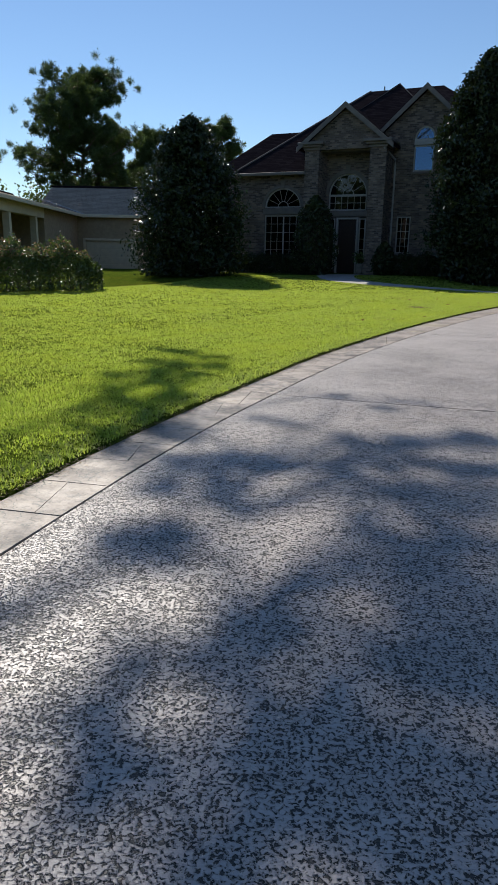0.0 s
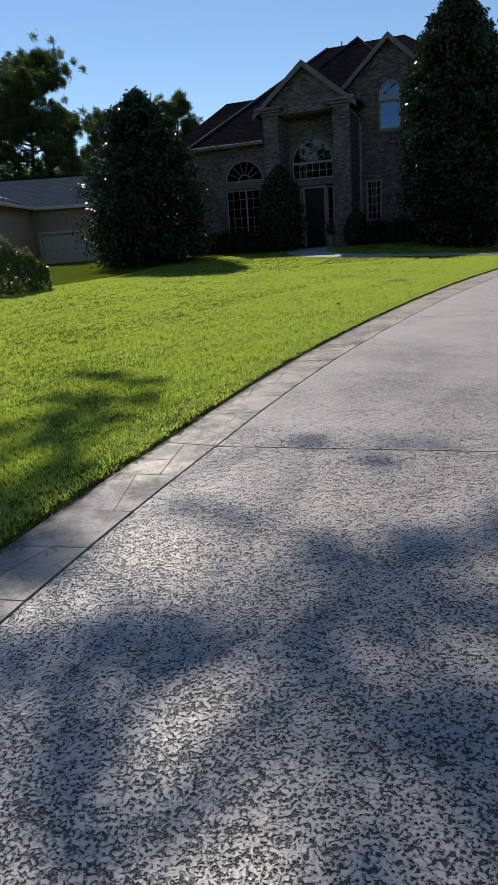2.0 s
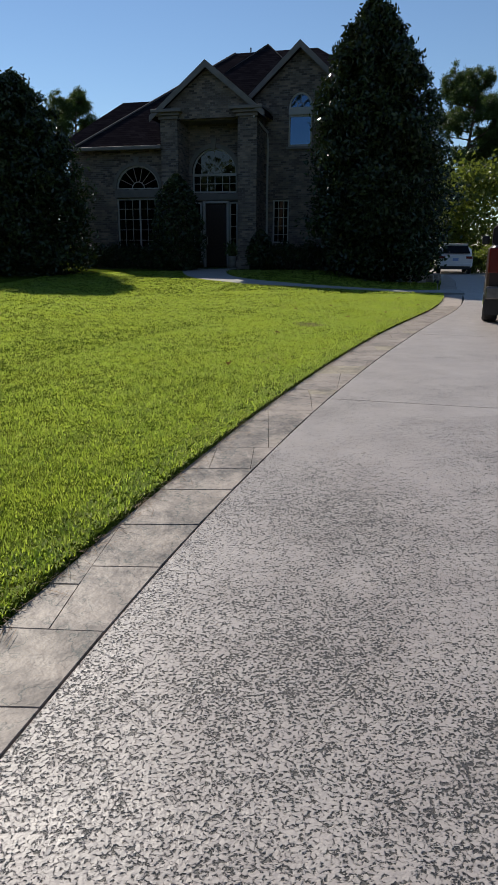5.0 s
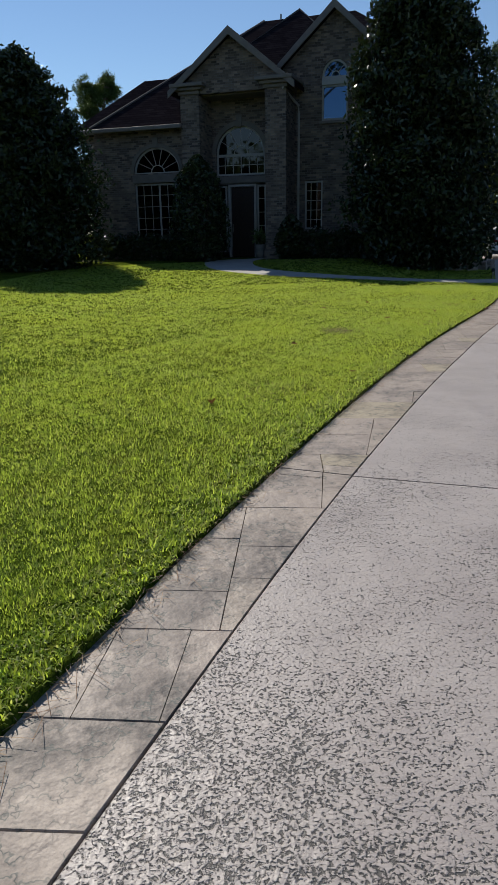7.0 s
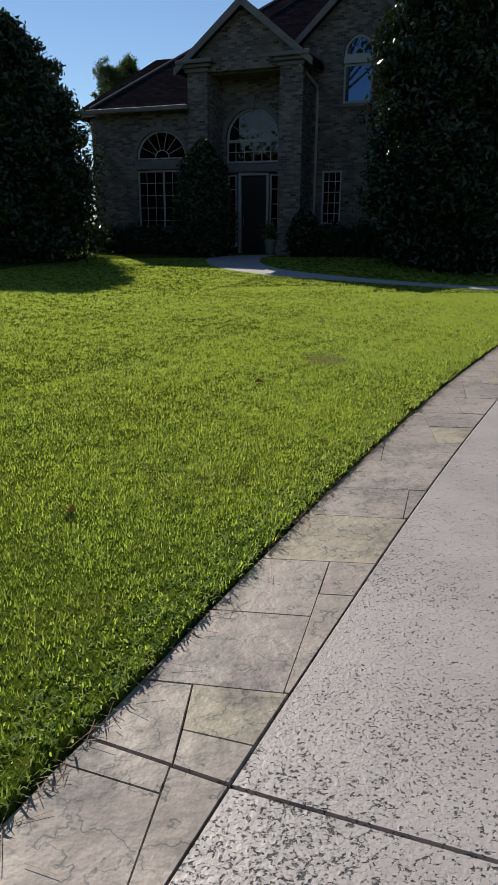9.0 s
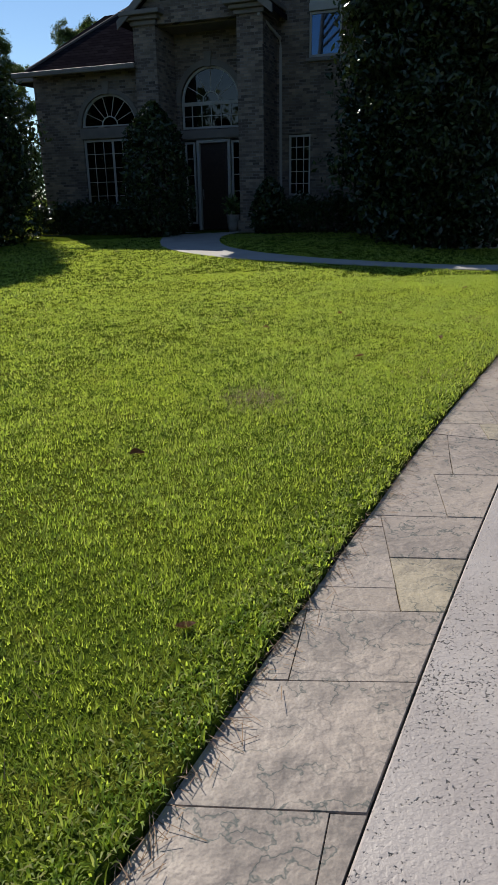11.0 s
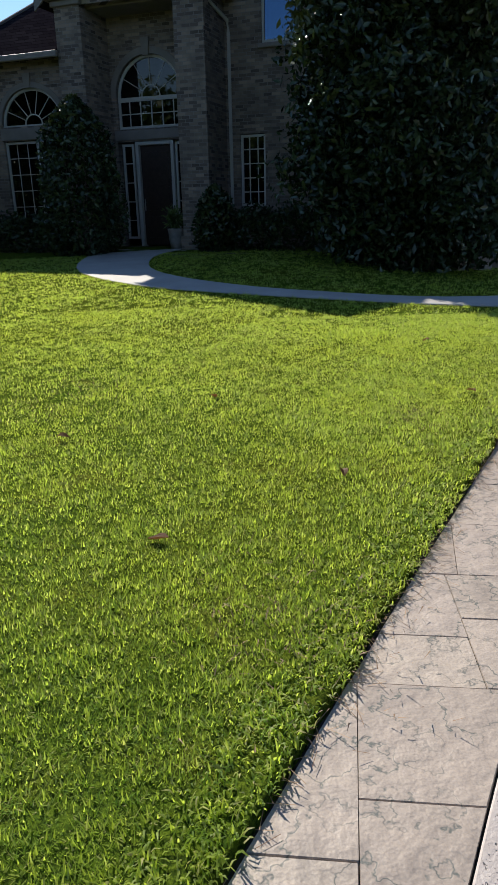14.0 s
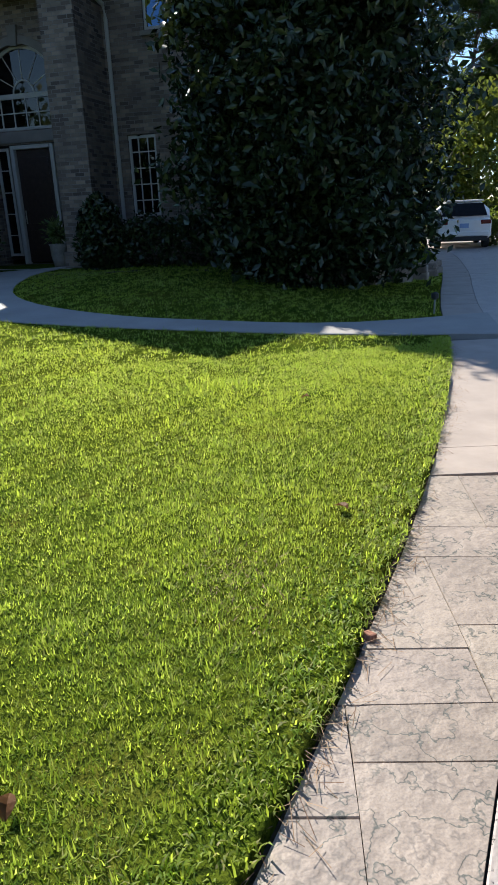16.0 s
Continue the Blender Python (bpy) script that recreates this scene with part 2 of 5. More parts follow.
M_STRAW = leaf_material("pine_straw", (0.15, 0.085, 0.05), (0.34, 0.23, 0.14), 0.7, 0.1, (0.3, 0.2, 0.1))
M_DRYLEAF = leaf_material("dry_leaf", (0.16, 0.07, 0.03), (0.33, 0.17, 0.07), 0.6, 0.2, (0.4, 0.2, 0.05))
M_BRICK = brick_material()
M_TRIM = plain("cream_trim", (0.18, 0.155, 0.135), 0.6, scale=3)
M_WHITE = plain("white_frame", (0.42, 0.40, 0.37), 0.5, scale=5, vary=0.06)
M_ROOF = shingle_material("dark_shingle", (0.016, 0.013, 0.016), (0.030, 0.025, 0.028))
M_NROOF = shingle_material("grey_shingle", (0.31, 0.245, 0.185), (0.39, 0.315, 0.245))
M_TAN = plain("tan_brick_wall", (0.36, 0.27, 0.17), 0.85, scale=5, vary=0.15, bump=0.01)
M_CREAM = plain("cream_paint", (0.62, 0.52, 0.36), 0.6, scale=4, vary=0.08)
M_DOOR = plain("dark_door", (0.035, 0.02, 0.015), 0.45, scale=12, vary=0.3)
M_ROOM = plain("dim_room", (0.16, 0.14, 0.12), 0.9)
M_CURTAIN = plain("pale_blind", (0.55, 0.54, 0.50), 0.8, scale=3)
M_GLASS = glass_material("window_glass", 0.055, (0.16, 0.18, 0.19))
# the blue of the mirrored sky is painted into this pane's gloss colour
M_SKYGLASS = glass_material("sky_tinted_glass", 0.2, (0.1, 0.12, 0.16), (0.3, 0.55, 0.95))
M_CARGLASS = plain("dark_car_glass", (0.008, 0.009, 0.010), 0.12, vary=0.1)
M_TRUCK = plain("maroon_paint", (0.022, 0.004, 0.005), 0.35, 0.0, scale=2, vary=0.1)
M_BUMPER = plain("dull_bumper", (0.16, 0.16, 0.165), 0.35, 1.0, vary=0.2)
M_CARWHITE = plain("white_paint", (0.78, 0.78, 0.77), 0.25, 0.0, scale=2, vary=0.03)
M_CHROME = plain("chrome", (0.75, 0.75, 0.75), 0.18, 1.0, vary=0.05)
M_TYRE = plain("tyre_rubber", (0.02, 0.02, 0.02), 0.8, scale=30, vary=0.3)
M_BLACK = plain("black_plastic", (0.018, 0.018, 0.02), 0.5, vary=0.2)
M_TAIL = plain("red_lamp", (0.11, 0.008, 0.007), 0.2, vary=0.1)
M_PLATE = plain("plate_white", (0.6, 0.62, 0.66), 0.4, vary=0.05)
M_BLUE = plain("plate_blue", (0.25, 0.36, 0.6), 0.4, vary=0.05)
M_METAL = plain("grey_metal", (0.35, 0.35, 0.34), 0.45, 0.8)
M_POT = plain("glazed_pot", (0.22, 0.20, 0.18), 0.5, scale=6, vary=0.3)
M_STONE = plain("edging_stone", (0.30, 0.24, 0.20), 0.85, scale=9, vary=0.35, bump=0.01)
M_BRICKBIT = plain("broken_brick", (0.32, 0.15, 0.10), 0.9, scale=30, vary=0.3, bump=0.004)


# ---- mesh helpers ----
def link(name, bm, material, parent=None, label="", smooth=False):
    me = bpy.data.meshes.new(name)
    bm.to_mesh(me)
    bm.free()
    me.materials.append(material)
    if smooth:
        me.polygons.foreach_set("use_smooth", [True] * len(me.polygons))
    ob = new(name, me)
    if parent:
        ob.parent = parent
    return tagged(ob, label)


def part(name, bm, material, parent, label="", smooth=False):
    return link(name, bm, material, parent, label, smooth)


def box(bm, x0, x1, y0, y1, z0, z1, bevel=0.0):
    vs = [bm.verts.new((x, y, z)) for z in (z0, z1) for x, y in ((x0, y0), (x1, y0), (x1, y1), (x0, y1))]
    fs = [bm.faces.new([vs[i] for i in q]) for q in ((3, 2, 1, 0), (4, 5, 6, 7), (0, 1, 5, 4), (1, 2, 6, 5), (2, 3, 7, 6), (3, 0, 4, 7))]
    if bevel:
        es = list({e for f in fs for e in f.edges})
        bmesh.ops.bevel(bm, geom=es, offset=bevel, segments=2, affect="EDGES", profile=0.5)
    return bm


def boxes(*all_boxes, bevel=0.0):
    bm = bmesh.new()
    for b in all_boxes:
        box(bm, *b, bevel=bevel)
    return bm


def prism(bm, outline, y0, y1):
    """Extrudes an outline of (x, z) from y0 to y1."""
    a = [bm.verts.new((x, y0, z)) for x, z in outline]
    b = [bm.verts.new((x, y1, z)) for x, z in outline]
    n = len(a)
    bm.faces.new(a)
    bm.faces.new(b[::-1])
    for i in range(n):
        bm.faces.new((a[i], b[i], b[(i + 1) % n], a[(i + 1) % n]))
    bmesh.ops.recalc_face_normals(bm, faces=bm.faces)
    return bm


def tube(bm, pts, radii, sides=8):
    radii = [float(r) for r in radii]
    rings = []
    pts = [Vector(p) for p in pts]
    for i, (p, r) in enumerate(zip(pts, radii)):
        d = (pts[min(i + 1, len(pts) - 1)] - pts[max(i - 1, 0)]).normalized()
        a = d.orthogonal().normalized()
        b = d.cross(a)
        rings.append([bm.verts.new(p + r * (math.cos(k * math.tau / sides) * a + math.sin(k * math.tau / sides) * b)) for k in range(sides)])
    for r0, r1 in zip(rings, rings[1:]):
        for k in range(sides):
            bm.faces.new((r0[k], r0[(k + 1) % sides], r1[(k + 1) % sides], r1[k]))
    bm.faces.new(rings[0][::-1])
    bm.faces.new(rings[-1])
    return bm


def array_mesh(name, verts, faces, material, parent=None, label=""):
    """A mesh from numpy arrays: verts (n, 3), faces (m, 3)."""
    me = bpy.data.meshes.new(name)
    me.vertices.add(len(verts))
    me.vertices.foreach_set("co", np.asarray(verts, np.float32).ravel())
    me.loops.add(faces.size)
    me.loops.foreach_set("vertex_index", faces.astype(np.int32).ravel())
    me.polygons.add(len(faces))
    me.polygons.foreach_set("loop_start", np.arange(0, faces.size, faces.shape[1], dtype=np.int32))
    me.update(calc_edges=True)
    me.materials.append(material)
    ob = new(name, me)
    if parent:
        ob.parent = parent
    return tagged(ob, label)


def leaves(name, centres, size, material, parent=None, label="", aspect=0.45, seed=1, up=0.3):
    """Folded leaves, four corners each, at random turns round the centres."""
    g = np.random.default_rng(seed)
    n = len(centres)
    d = g.normal(size=(n, 3))
    d /= np.linalg.norm(d, axis=1, keepdims=True)
    s = g.normal(size=(n, 3)) + (0, 0, up)
    s -= (s * d).sum(1, keepdims=True) * d
    s /= np.linalg.norm(s, axis=1, keepdims=True)
    k = np.cross(d, s)
    L = (size * g.uniform(0.6, 1.3, (n, 1)))
    W = L * aspect * 0.5
    v = np.stack([centres - d * L * 0.5, centres + s * W + k * W * 0.35, centres + d * L * 0.5, centres - s * W + k * W * 0.35], 1)
    i = np.arange(n)[:, None] * 4
    f = np.concatenate([i + (0, 1, 2), i + (0, 2, 3)])
    return array_mesh(name, v.reshape(-1, 3), f, material, parent, label)


def empty(name, m, label, category, group="", kind=""):
    ob = new(name)
    ob.matrix_world = m
    return tagged(ob, label, category, group, kind)


# ---- plan ----
LAWN_EDGE = ((-14, -4.6), (-4, -2.95), (0, -2.15), (3.87, -1.15), (5.27, -0.72), (6.63, -0.20), (9.08, 0.76), (11.36, 1.84),
             (12.97, 2.68), (14.61, 3.57), (16.8, 4.85), (18.63, 6.02), (20.28, 7.11), (22.2, 8.2), (24.25, 9.2),
             (25.3, 9.66), (27.2, 10.35), (29.5, 11.35), (32, 12.5), (36, 14.1), (43, 16.5), (60, 20))
EY = np.array([p[0] for p in LAWN_EDGE], float)
EX = np.array([p[1] for p in LAWN_EDGE], float)
_s = np.linspace(-14, 60, 741)
_x = np.interp(_s, EY, EX)
_x = np.convolve(np.pad(_x, 9, mode="edge"), np.ones(19) / 19, "valid")
DOOR = np.array((4.02, 35.53))
HOUSE_TURN = -24.5
HU = np.array((math.cos(radians(HOUSE_TURN)), math.sin(radians(HOUSE_TURN))))
HN = np.array((HU[1], -HU[0]))


def step01(t):
    t = np.clip(t, 0, 1)
    return t * t * (3 - 2 * t)


def edge_x(y):
    return np.interp(y, _s, _x)


def inner_x(y):
    return edge_x(y) + 0.40 + 0.18 * np.clip((np.asarray(y) - 7.5) / 8.5, 0, 1)


def ground_z(x, y):
    """The lawn swells gently up to the house."""
    dx, dy = np.asarray(x) - DOOR[0], np.asarray(y) - DOOR[1]
    n, u = dx * HN[0] + dy * HN[1], dx * HU[0] + dy * HU[1]
    return 0.40 * step01((11 - n) / 10.5) * (1 - step01((u - 4) / 5)) * (1 - 0.5 * step01((-u - 6) / 8))


def grid_mesh(name, xs, ys, z, material):
    """xs: (rows, cols), ys: (rows,), z: function."""
    rows, cols = xs.shape
    Y = np.repeat(ys[:, None], cols, 1)
    v = np.stack([xs, Y, z(xs, Y)], -1).reshape(-1, 3)
    i = (np.arange(rows - 1)[:, None] * cols + np.arange(cols - 1)).reshape(-1, 1)
    f = i + (0, 1, cols + 1, cols)
    ob = array_mesh(name, v, f, material)
    ob.data.polygons.foreach_set("use_smooth", [True] * len(f))
    return ob


# the ground, to the horizon
far = np.concatenate([-np.geomspace(2500, 40, 14), np.linspace(-36, 56, 24), np.geomspace(60, 2500, 14)])
tagged(grid_mesh("ground", np.repeat(far[None, :], len(far), 0), far, lambda x, y: ground_z(x, y) - 0.16, M_TURF),
       "wide grassy ground reaching the horizon", "ground", kind="structure")

# the lawn sheet, up to the trimmed edge of the border
ly = np.concatenate([np.arange(-13, 30, 0.25), np.arange(30, 58, 1.0)])
lw_ = np.concatenate([[-0.004, 0.0, 0.03, 0.08, 0.16], np.geomspace(0.3, 45, 34)])[::-1]
g0 = np.random.default_rng(5)
ragged = np.interp(ly, np.arange(-14, 60, 0.11), g0.normal(0, 0.014, len(np.arange(-14, 60, 0.11))))
lx = (edge_x(ly) - 0.022 + ragged)[:, None] - lw_[None, :]


lx[:, -1] += 0.004
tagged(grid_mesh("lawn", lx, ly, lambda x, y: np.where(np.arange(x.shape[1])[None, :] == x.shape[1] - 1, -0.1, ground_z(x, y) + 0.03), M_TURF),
       "sunlit mown lawn with yellowish worn patches", "lawn", kind="structure")


# ---- driveway slabs and border bed ----
JOINTS = (-6.0, 0.6, 6.72, 12.13, 16.67, 21.7, 26.3, 32.0, 38.0)  # where the cross joints meet the border's inner line


def slab(y0, y1):
    """One slab of the drive, its cross joints square to the border."""
    def slope(y):
        h = (inner_x(y + 0.3) - inner_x(y - 0.3)) / 0.6
        return -h * 0.75
    n = 14
    bm = bmesh.new()
    rows = []
    for k in range(n + 1):
        f = k / n
        yb = y0 + 0.006 + (y1 - y0 - 0.012) * f
        a = slope(y0) * (1 - f) + slope(y1) * f
        row = []
        for w in (0.004, 0.009, 2.0, 4.5, 8.0):
            row.append((float(inner_x(yb)) + w, yb + a * w, 0.0 if w > 0.006 and 0 < k < n else -0.004))
        rows.append([bm.verts.new(p) for p in row])
    for r0, r1 in zip(rows, rows[1:]):
        for i in range(4):
            bm.faces.new((r0[i], r0[i + 1], r1[i + 1], r1[i]))
    low = [bm.verts.new((v.co.x, v.co.y, -0.13)) for r in (rows[0], rows[-1]) for v in r]
    for r, o in ((rows[0], 0), (rows[-1], 5)):
        for i in range(4):
            bm.faces.new((r[i], r[i + 1], low[o + i + 1], low[o + i]))
    side = [bm.verts.new((r[0].co.x, r[0].co.y, -0.13)) for r in rows]
    for i in range(n):
        bm.faces.new((rows[i][0], rows[i + 1][0], side[i + 1], side[i]))
    bmesh.ops.recalc_face_normals(bm, faces=bm.faces)
    return bm


drive = empty("driveway", Matrix(), "pale sealed concrete driveway with knock-down texture and cross joints", "driveway", kind="structure")
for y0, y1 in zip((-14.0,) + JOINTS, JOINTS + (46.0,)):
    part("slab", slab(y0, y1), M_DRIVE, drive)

by = np.arange(-14, 48, 0.25)
bed = grid_mesh("driveway_bed", np.stack([edge_x(by) - 0.05, inner_x(by) + 0.5, inner_x(by) + 8.2], 1), by, lambda x, y: 0 * x - 0.022, M_JOINT)
tagged(bed, "dark soil showing in the driveway joints", "joint soil", kind="structure")

# ---- the house ----
house = empty("house", pose(DOOR[0], DOOR[1], 0, 0, 0, HOUSE_TURN), "two-storey brown brick house with gables and dark hipped roof, in shade", "house")


def wall(x0, x1, y0, y1, z0, z1, holes=()):
    """A thick wall along x in one piece, with rectangular holes (hx0, hx1, hz0, hz1)."""
    xs = sorted({x0, x1, *(v for h in holes for v in h[:2])})
    zs = sorted({z0, z1, *(v for h in holes for v in h[2:])})
    nx, nz = len(xs) - 1, len(zs) - 1

    def solid(i, k):
        if not (0 <= i < nx and 0 <= k < nz):
            return False
        mx, mz = (xs[i] + xs[i + 1]) / 2, (zs[k] + zs[k + 1]) / 2
        return not any(h[0] < mx < h[1] and h[2] < mz < h[3] for h in holes)

    bm = bmesh.new()
    made = {}

    def v(i, y, k):
        key = (i, y, k)
        if key not in made:
            made[key] = bm.verts.new((xs[i], y, zs[k]))
        return made[key]

    for i in range(nx):
        for k in range(nz):
            if not solid(i, k):
                continue
            bm.faces.new((v(i, y0, k), v(i + 1, y0, k), v(i + 1, y0, k + 1), v(i, y0, k + 1)))
            bm.faces.new((v(i, y1, k), v(i, y1, k + 1), v(i + 1, y1, k + 1), v(i + 1, y1, k)))
            for di, dk, a, b in ((-1, 0, (i, k), (i, k + 1)), (1, 0, (i + 1, k), (i + 1, k + 1)), (0, -1, (i, k), (i + 1, k)), (0, 1, (i, k + 1), (i + 1, k + 1))):
                if not solid(i + di, k + dk):
                    bm.faces.new((v(a[0], y0, a[1]), v(b[0], y0, b[1]), v(b[0], y1, b[1]), v(a[0], y1, a[1])))
    bmesh.ops.recalc_face_normals(bm, faces=bm.faces)
    return bm


def arch_fill(c, r, z_spring, z_top, y0, y1, squash=1.0, ring=0.0):
    """The brickwork over an arched opening: the square's corners, or a ring of that width."""
    pts = [(c + r * math.cos(math.pi * k / 16), z_spring + squash * r * math.sin(math.pi * k / 16)) for k in range(17)]
    bm = bmesh.new()
    if ring:
        q = [(c + (r + ring) * math.cos(math.pi * k / 16), z_spring + (squash * r + ring) * math.sin(math.pi * k / 16)) for k in range(17)]
        return prism(bm, pts + q[::-1], y0, y1)
    return prism(bm, pts + [(c - r, z_top), (c + r, z_top)], y0, y1)


def window(c, z0, z1, w, y, parent, cols, rows, label="", blind=0.0, glass=None, grid=()):
    """A framed window in the wall's face at y."""
    h = w / 2
    frame_t = 0.06
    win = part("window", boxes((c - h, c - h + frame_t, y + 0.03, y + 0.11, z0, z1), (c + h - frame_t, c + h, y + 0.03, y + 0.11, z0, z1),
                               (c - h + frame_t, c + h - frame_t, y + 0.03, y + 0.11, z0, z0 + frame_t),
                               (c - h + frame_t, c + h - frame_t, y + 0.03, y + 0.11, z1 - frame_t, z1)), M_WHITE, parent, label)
    for k in range(1, cols):
        x = c - h + w * k / cols
        t = 0.035 if cols == 2 else 0.013
        part("muntin", boxes((x - t, x + t, y + 0.045, y + 0.085, z0 + frame_t, z1 - frame_t)), M_WHITE, win)
    for k in range(1, rows):
        z = z0 + (z1 - z0) * k / rows
        part("muntin", boxes((c - h + frame_t, c + h - frame_t, y + 0.05, y + 0.08, z - 0.012, z + 0.012)), M_WHITE, win)
    if grid:
        for k in range(1, grid[0]):
            x = c - h + w * k / grid[0]
            part("glazing_bar", boxes((x - 0.009, x + 0.009, y + 0.05, y + 0.08, z0 + frame_t, z1 - frame_t)), M_WHITE, win)
        for k in range(1, grid[1]):
            z = z0 + (z1 - z0) * k / grid[1]
            part("glazing_bar", boxes((c - h + frame_t, c + h - frame_t, y + 0.053, y + 0.077, z - 0.009, z + 0.009)), M_WHITE, win)
    part("pane", boxes((c - h + 0.02, c + h - 0.02, y + 0.064, y + 0.07, z0 + 0.02, z1 - 0.02)), glass or M_GLASS, win).visible_shadow = False
    if blind:
        bm = bmesh.new()
        n = int((z1 - z0) * blind / 0.06)
        for k in range(n):
            box(bm, c - h + 0.05, c + h - 0.05, y + 0.14, y + 0.15, z1 - 0.05 - k * 0.06 - 0.045, z1 - 0.05 - k * 0.06)
        part("blind", bm, M_CURTAIN, win, "pale slatted blind")
    return win


def fan_window(c, r, z, y, parent, squash=1.0, spokes=5, glass=None):
    fan = part("fan_window", arch_fill(c, r - 0.07, z, 0, y + 0.03, y + 0.10, squash, 0.07), M_WHITE, parent, "half-round fanlight with radiating bars")
    part("sash_bar", boxes((c - r, c + r, y + 0.02, y + 0.11, z - 0.07, z + 0.0)), M_WHITE, fan)
    for k in range(1, spokes + 1):
        a = math.pi * k / (spokes + 1)
        part("spoke", tube(bmesh.new(), [(c + 0.28 * r * math.cos(a), y + 0.06, z + 0.28 * r * squash * math.sin(a)), (c + (r - 0.05) * math.cos(a), y + 0.06, z + (r - 0.05) * squash * math.sin(a))], [0.012, 0.012], 4), M_WHITE, fan)
    part("hub_bar", arch_fill(c, 0.26 * r, z, 0, y + 0.045, y + 0.08, squash, 0.03), M_WHITE, fan)
    pts = [(c + (r - 0.02) * math.cos(math.pi * k / 16), z + squash * (r - 0.02) * math.sin(math.pi * k / 16)) for k in range(17)]
    part("pane", prism(bmesh.new(), pts, y + 0.064, y + 0.07), glass or M_GLASS, fan).visible_shadow = False
    return fan


C = 0.12  # the entrance's middle
# entrance wall, set back between the piers
part("wall", wall(C - 1.4, C + 1.3, 0.0, 0.25, 0.2, 6.2, ((-1.05, 0.95, 0.43, 3.07), (-1.0, 0.9, 3.36, 5.05))), M_BRICK, house)
part("wall", arch_fill(-0.05, 0.95, 4.12, 5.06, 0.004, 0.246), M_BRICK, house)
part("arch_trim", arch_fill(-0.05, 0.95, 4.12, 0, -0.03, 0.05, 1.0, 0.16), M_TRIM, house)
part("keystone", prism(bmesh.new(), [(-0.13, 5.02), (0.03, 5.02), (0.07, 5.42), (-0.17, 5.42)], -0.07, 0.0), M_TRIM, house)
window(-0.05, 3.38, 4.08, 1.9, 0.06, house, 6, 2)
fan_window(-0.05, 0.95, 4.12, 0.06, house)
part("lintel", boxes((-1.1, 1.0, -0.04, 0.02, 3.10, 3.34), bevel=0.015), M_TRIM, house)
# door with sidelights
door = part("door", boxes((-0.46, 0.46, 0.12, 0.17, 0.46, 2.97), (-0.34, 0.34, 0.105, 0.122, 1.35, 2.8), (-0.34, 0.34, 0.105, 0.122, 0.65, 1.2), bevel=0.008), M_DOOR, house, "dark panelled front door")
part("door_handle", tube(bmesh.new(), [(-0.38, 0.06, 1.35), (-0.38, 0.06, 1.65)], [0.014, 0.014]), M_METAL, door, "long metal pull handle")
part("door_frame", boxes((-0.56, -0.465, 0.02, 0.2, 0.43, 3.06), (0.465, 0.56, 0.02, 0.2, 0.43, 3.06), (-0.465, 0.465, 0.02, 0.2, 2.975, 3.06), bevel=0.01), M_WHITE, house)
for c in (-0.80, 0.75):
    window(c, 0.62, 3.02, 0.34, 0.05, house, 1, 5)
part("doorstep", boxes((-1.3, 1.5, -1.5, 0.1, 0.2, 0.42), bevel=0.02), M_WALKWAY, house)
# piers and gable of the portico
for a, b in ((C - 1.95, C - 1.25), (C + 1.2, C + 1.95)):
    part("pier", boxes((a, b, -1.2, 0.2, 0.15, 5.98)), M_BRICK, house)
    part("pier_base", boxes((a - 0.05, b + 0.05, -1.26, 0.2, 0.15, 0.75), bevel=0.02), M_BRICK, house)
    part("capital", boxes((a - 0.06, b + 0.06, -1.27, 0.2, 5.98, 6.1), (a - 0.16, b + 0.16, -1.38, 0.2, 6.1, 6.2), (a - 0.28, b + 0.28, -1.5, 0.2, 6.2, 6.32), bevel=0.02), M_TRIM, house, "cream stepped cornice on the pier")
part("gable_wall", prism(bmesh.new(), [(C - 1.95, 5.98), (C + 2.0, 5.98), (C + 2.0, 6.25), (C, 7.72), (C - 1.95, 6.25)], -1.15, -0.9), M_BRICK, house)
part("soffit", boxes((C - 1.25, C + 1.2, -0.9, 0.0, 5.94, 6.0)), M_TRIM, house)


def gable_roof(c, half, z_eave, z_top, y_front, y_back, t=0.14):
    run = half + 0.25
    drop = z_top - (z_top - z_eave) * run / half
    bm = bmesh.new()
    prism(bm, [(c - run, drop), (c, z_top), (c + run, drop), (c + run, drop - t), (c, z_top - t), (c - run, drop - t)], y_front, y_back)
    return bm


def rake(c, half, z_eave, z_top, y_front):
    run = half + 0.3
    drop = z_top - (z_top - z_eave) * run / half
    bm = bmesh.new()
    for s in (-1, 1):
        prism(bm, [(c, z_top + 0.02), (c + s * run, drop + 0.02), (c + s * run, drop - 0.2), (c, z_top - 0.24)], y_front - 0.05, y_front)
    return bm


part("roof", gable_roof(C, 2.0, 6.32, 7.9, -1.42, 3.2), M_ROOF, house)
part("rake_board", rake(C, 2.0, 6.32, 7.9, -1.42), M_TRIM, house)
# right wing, two storeys under its own gable
SW, UW = (2.42, 3.08, 1.40, 3.10), (3.0, 3.92, 5.02, 6.95)
part("wall", wall(C + 1.95, 7.6, 0.0, 0.3, 0.0, 6.3, (SW, (UW[0], UW[1], UW[2], 6.3), (5.2, 6.6, 1.2, 3.1))), M_BRICK, house)
part("gable_wall", prism(bmesh.new(), [(1.6, 6.3), (2.99, 6.3), (2.99, 8.0), (3.46, 8.42), (1.6, 6.78)], 0.0, 0.3), M_BRICK, house)
part("gable_wall", prism(bmesh.new(), [(3.93, 6.3), (5.35, 6.3), (5.35, 6.74), (3.46, 8.42), (3.93, 8.0)], 0.0, 0.3), M_BRICK, house)
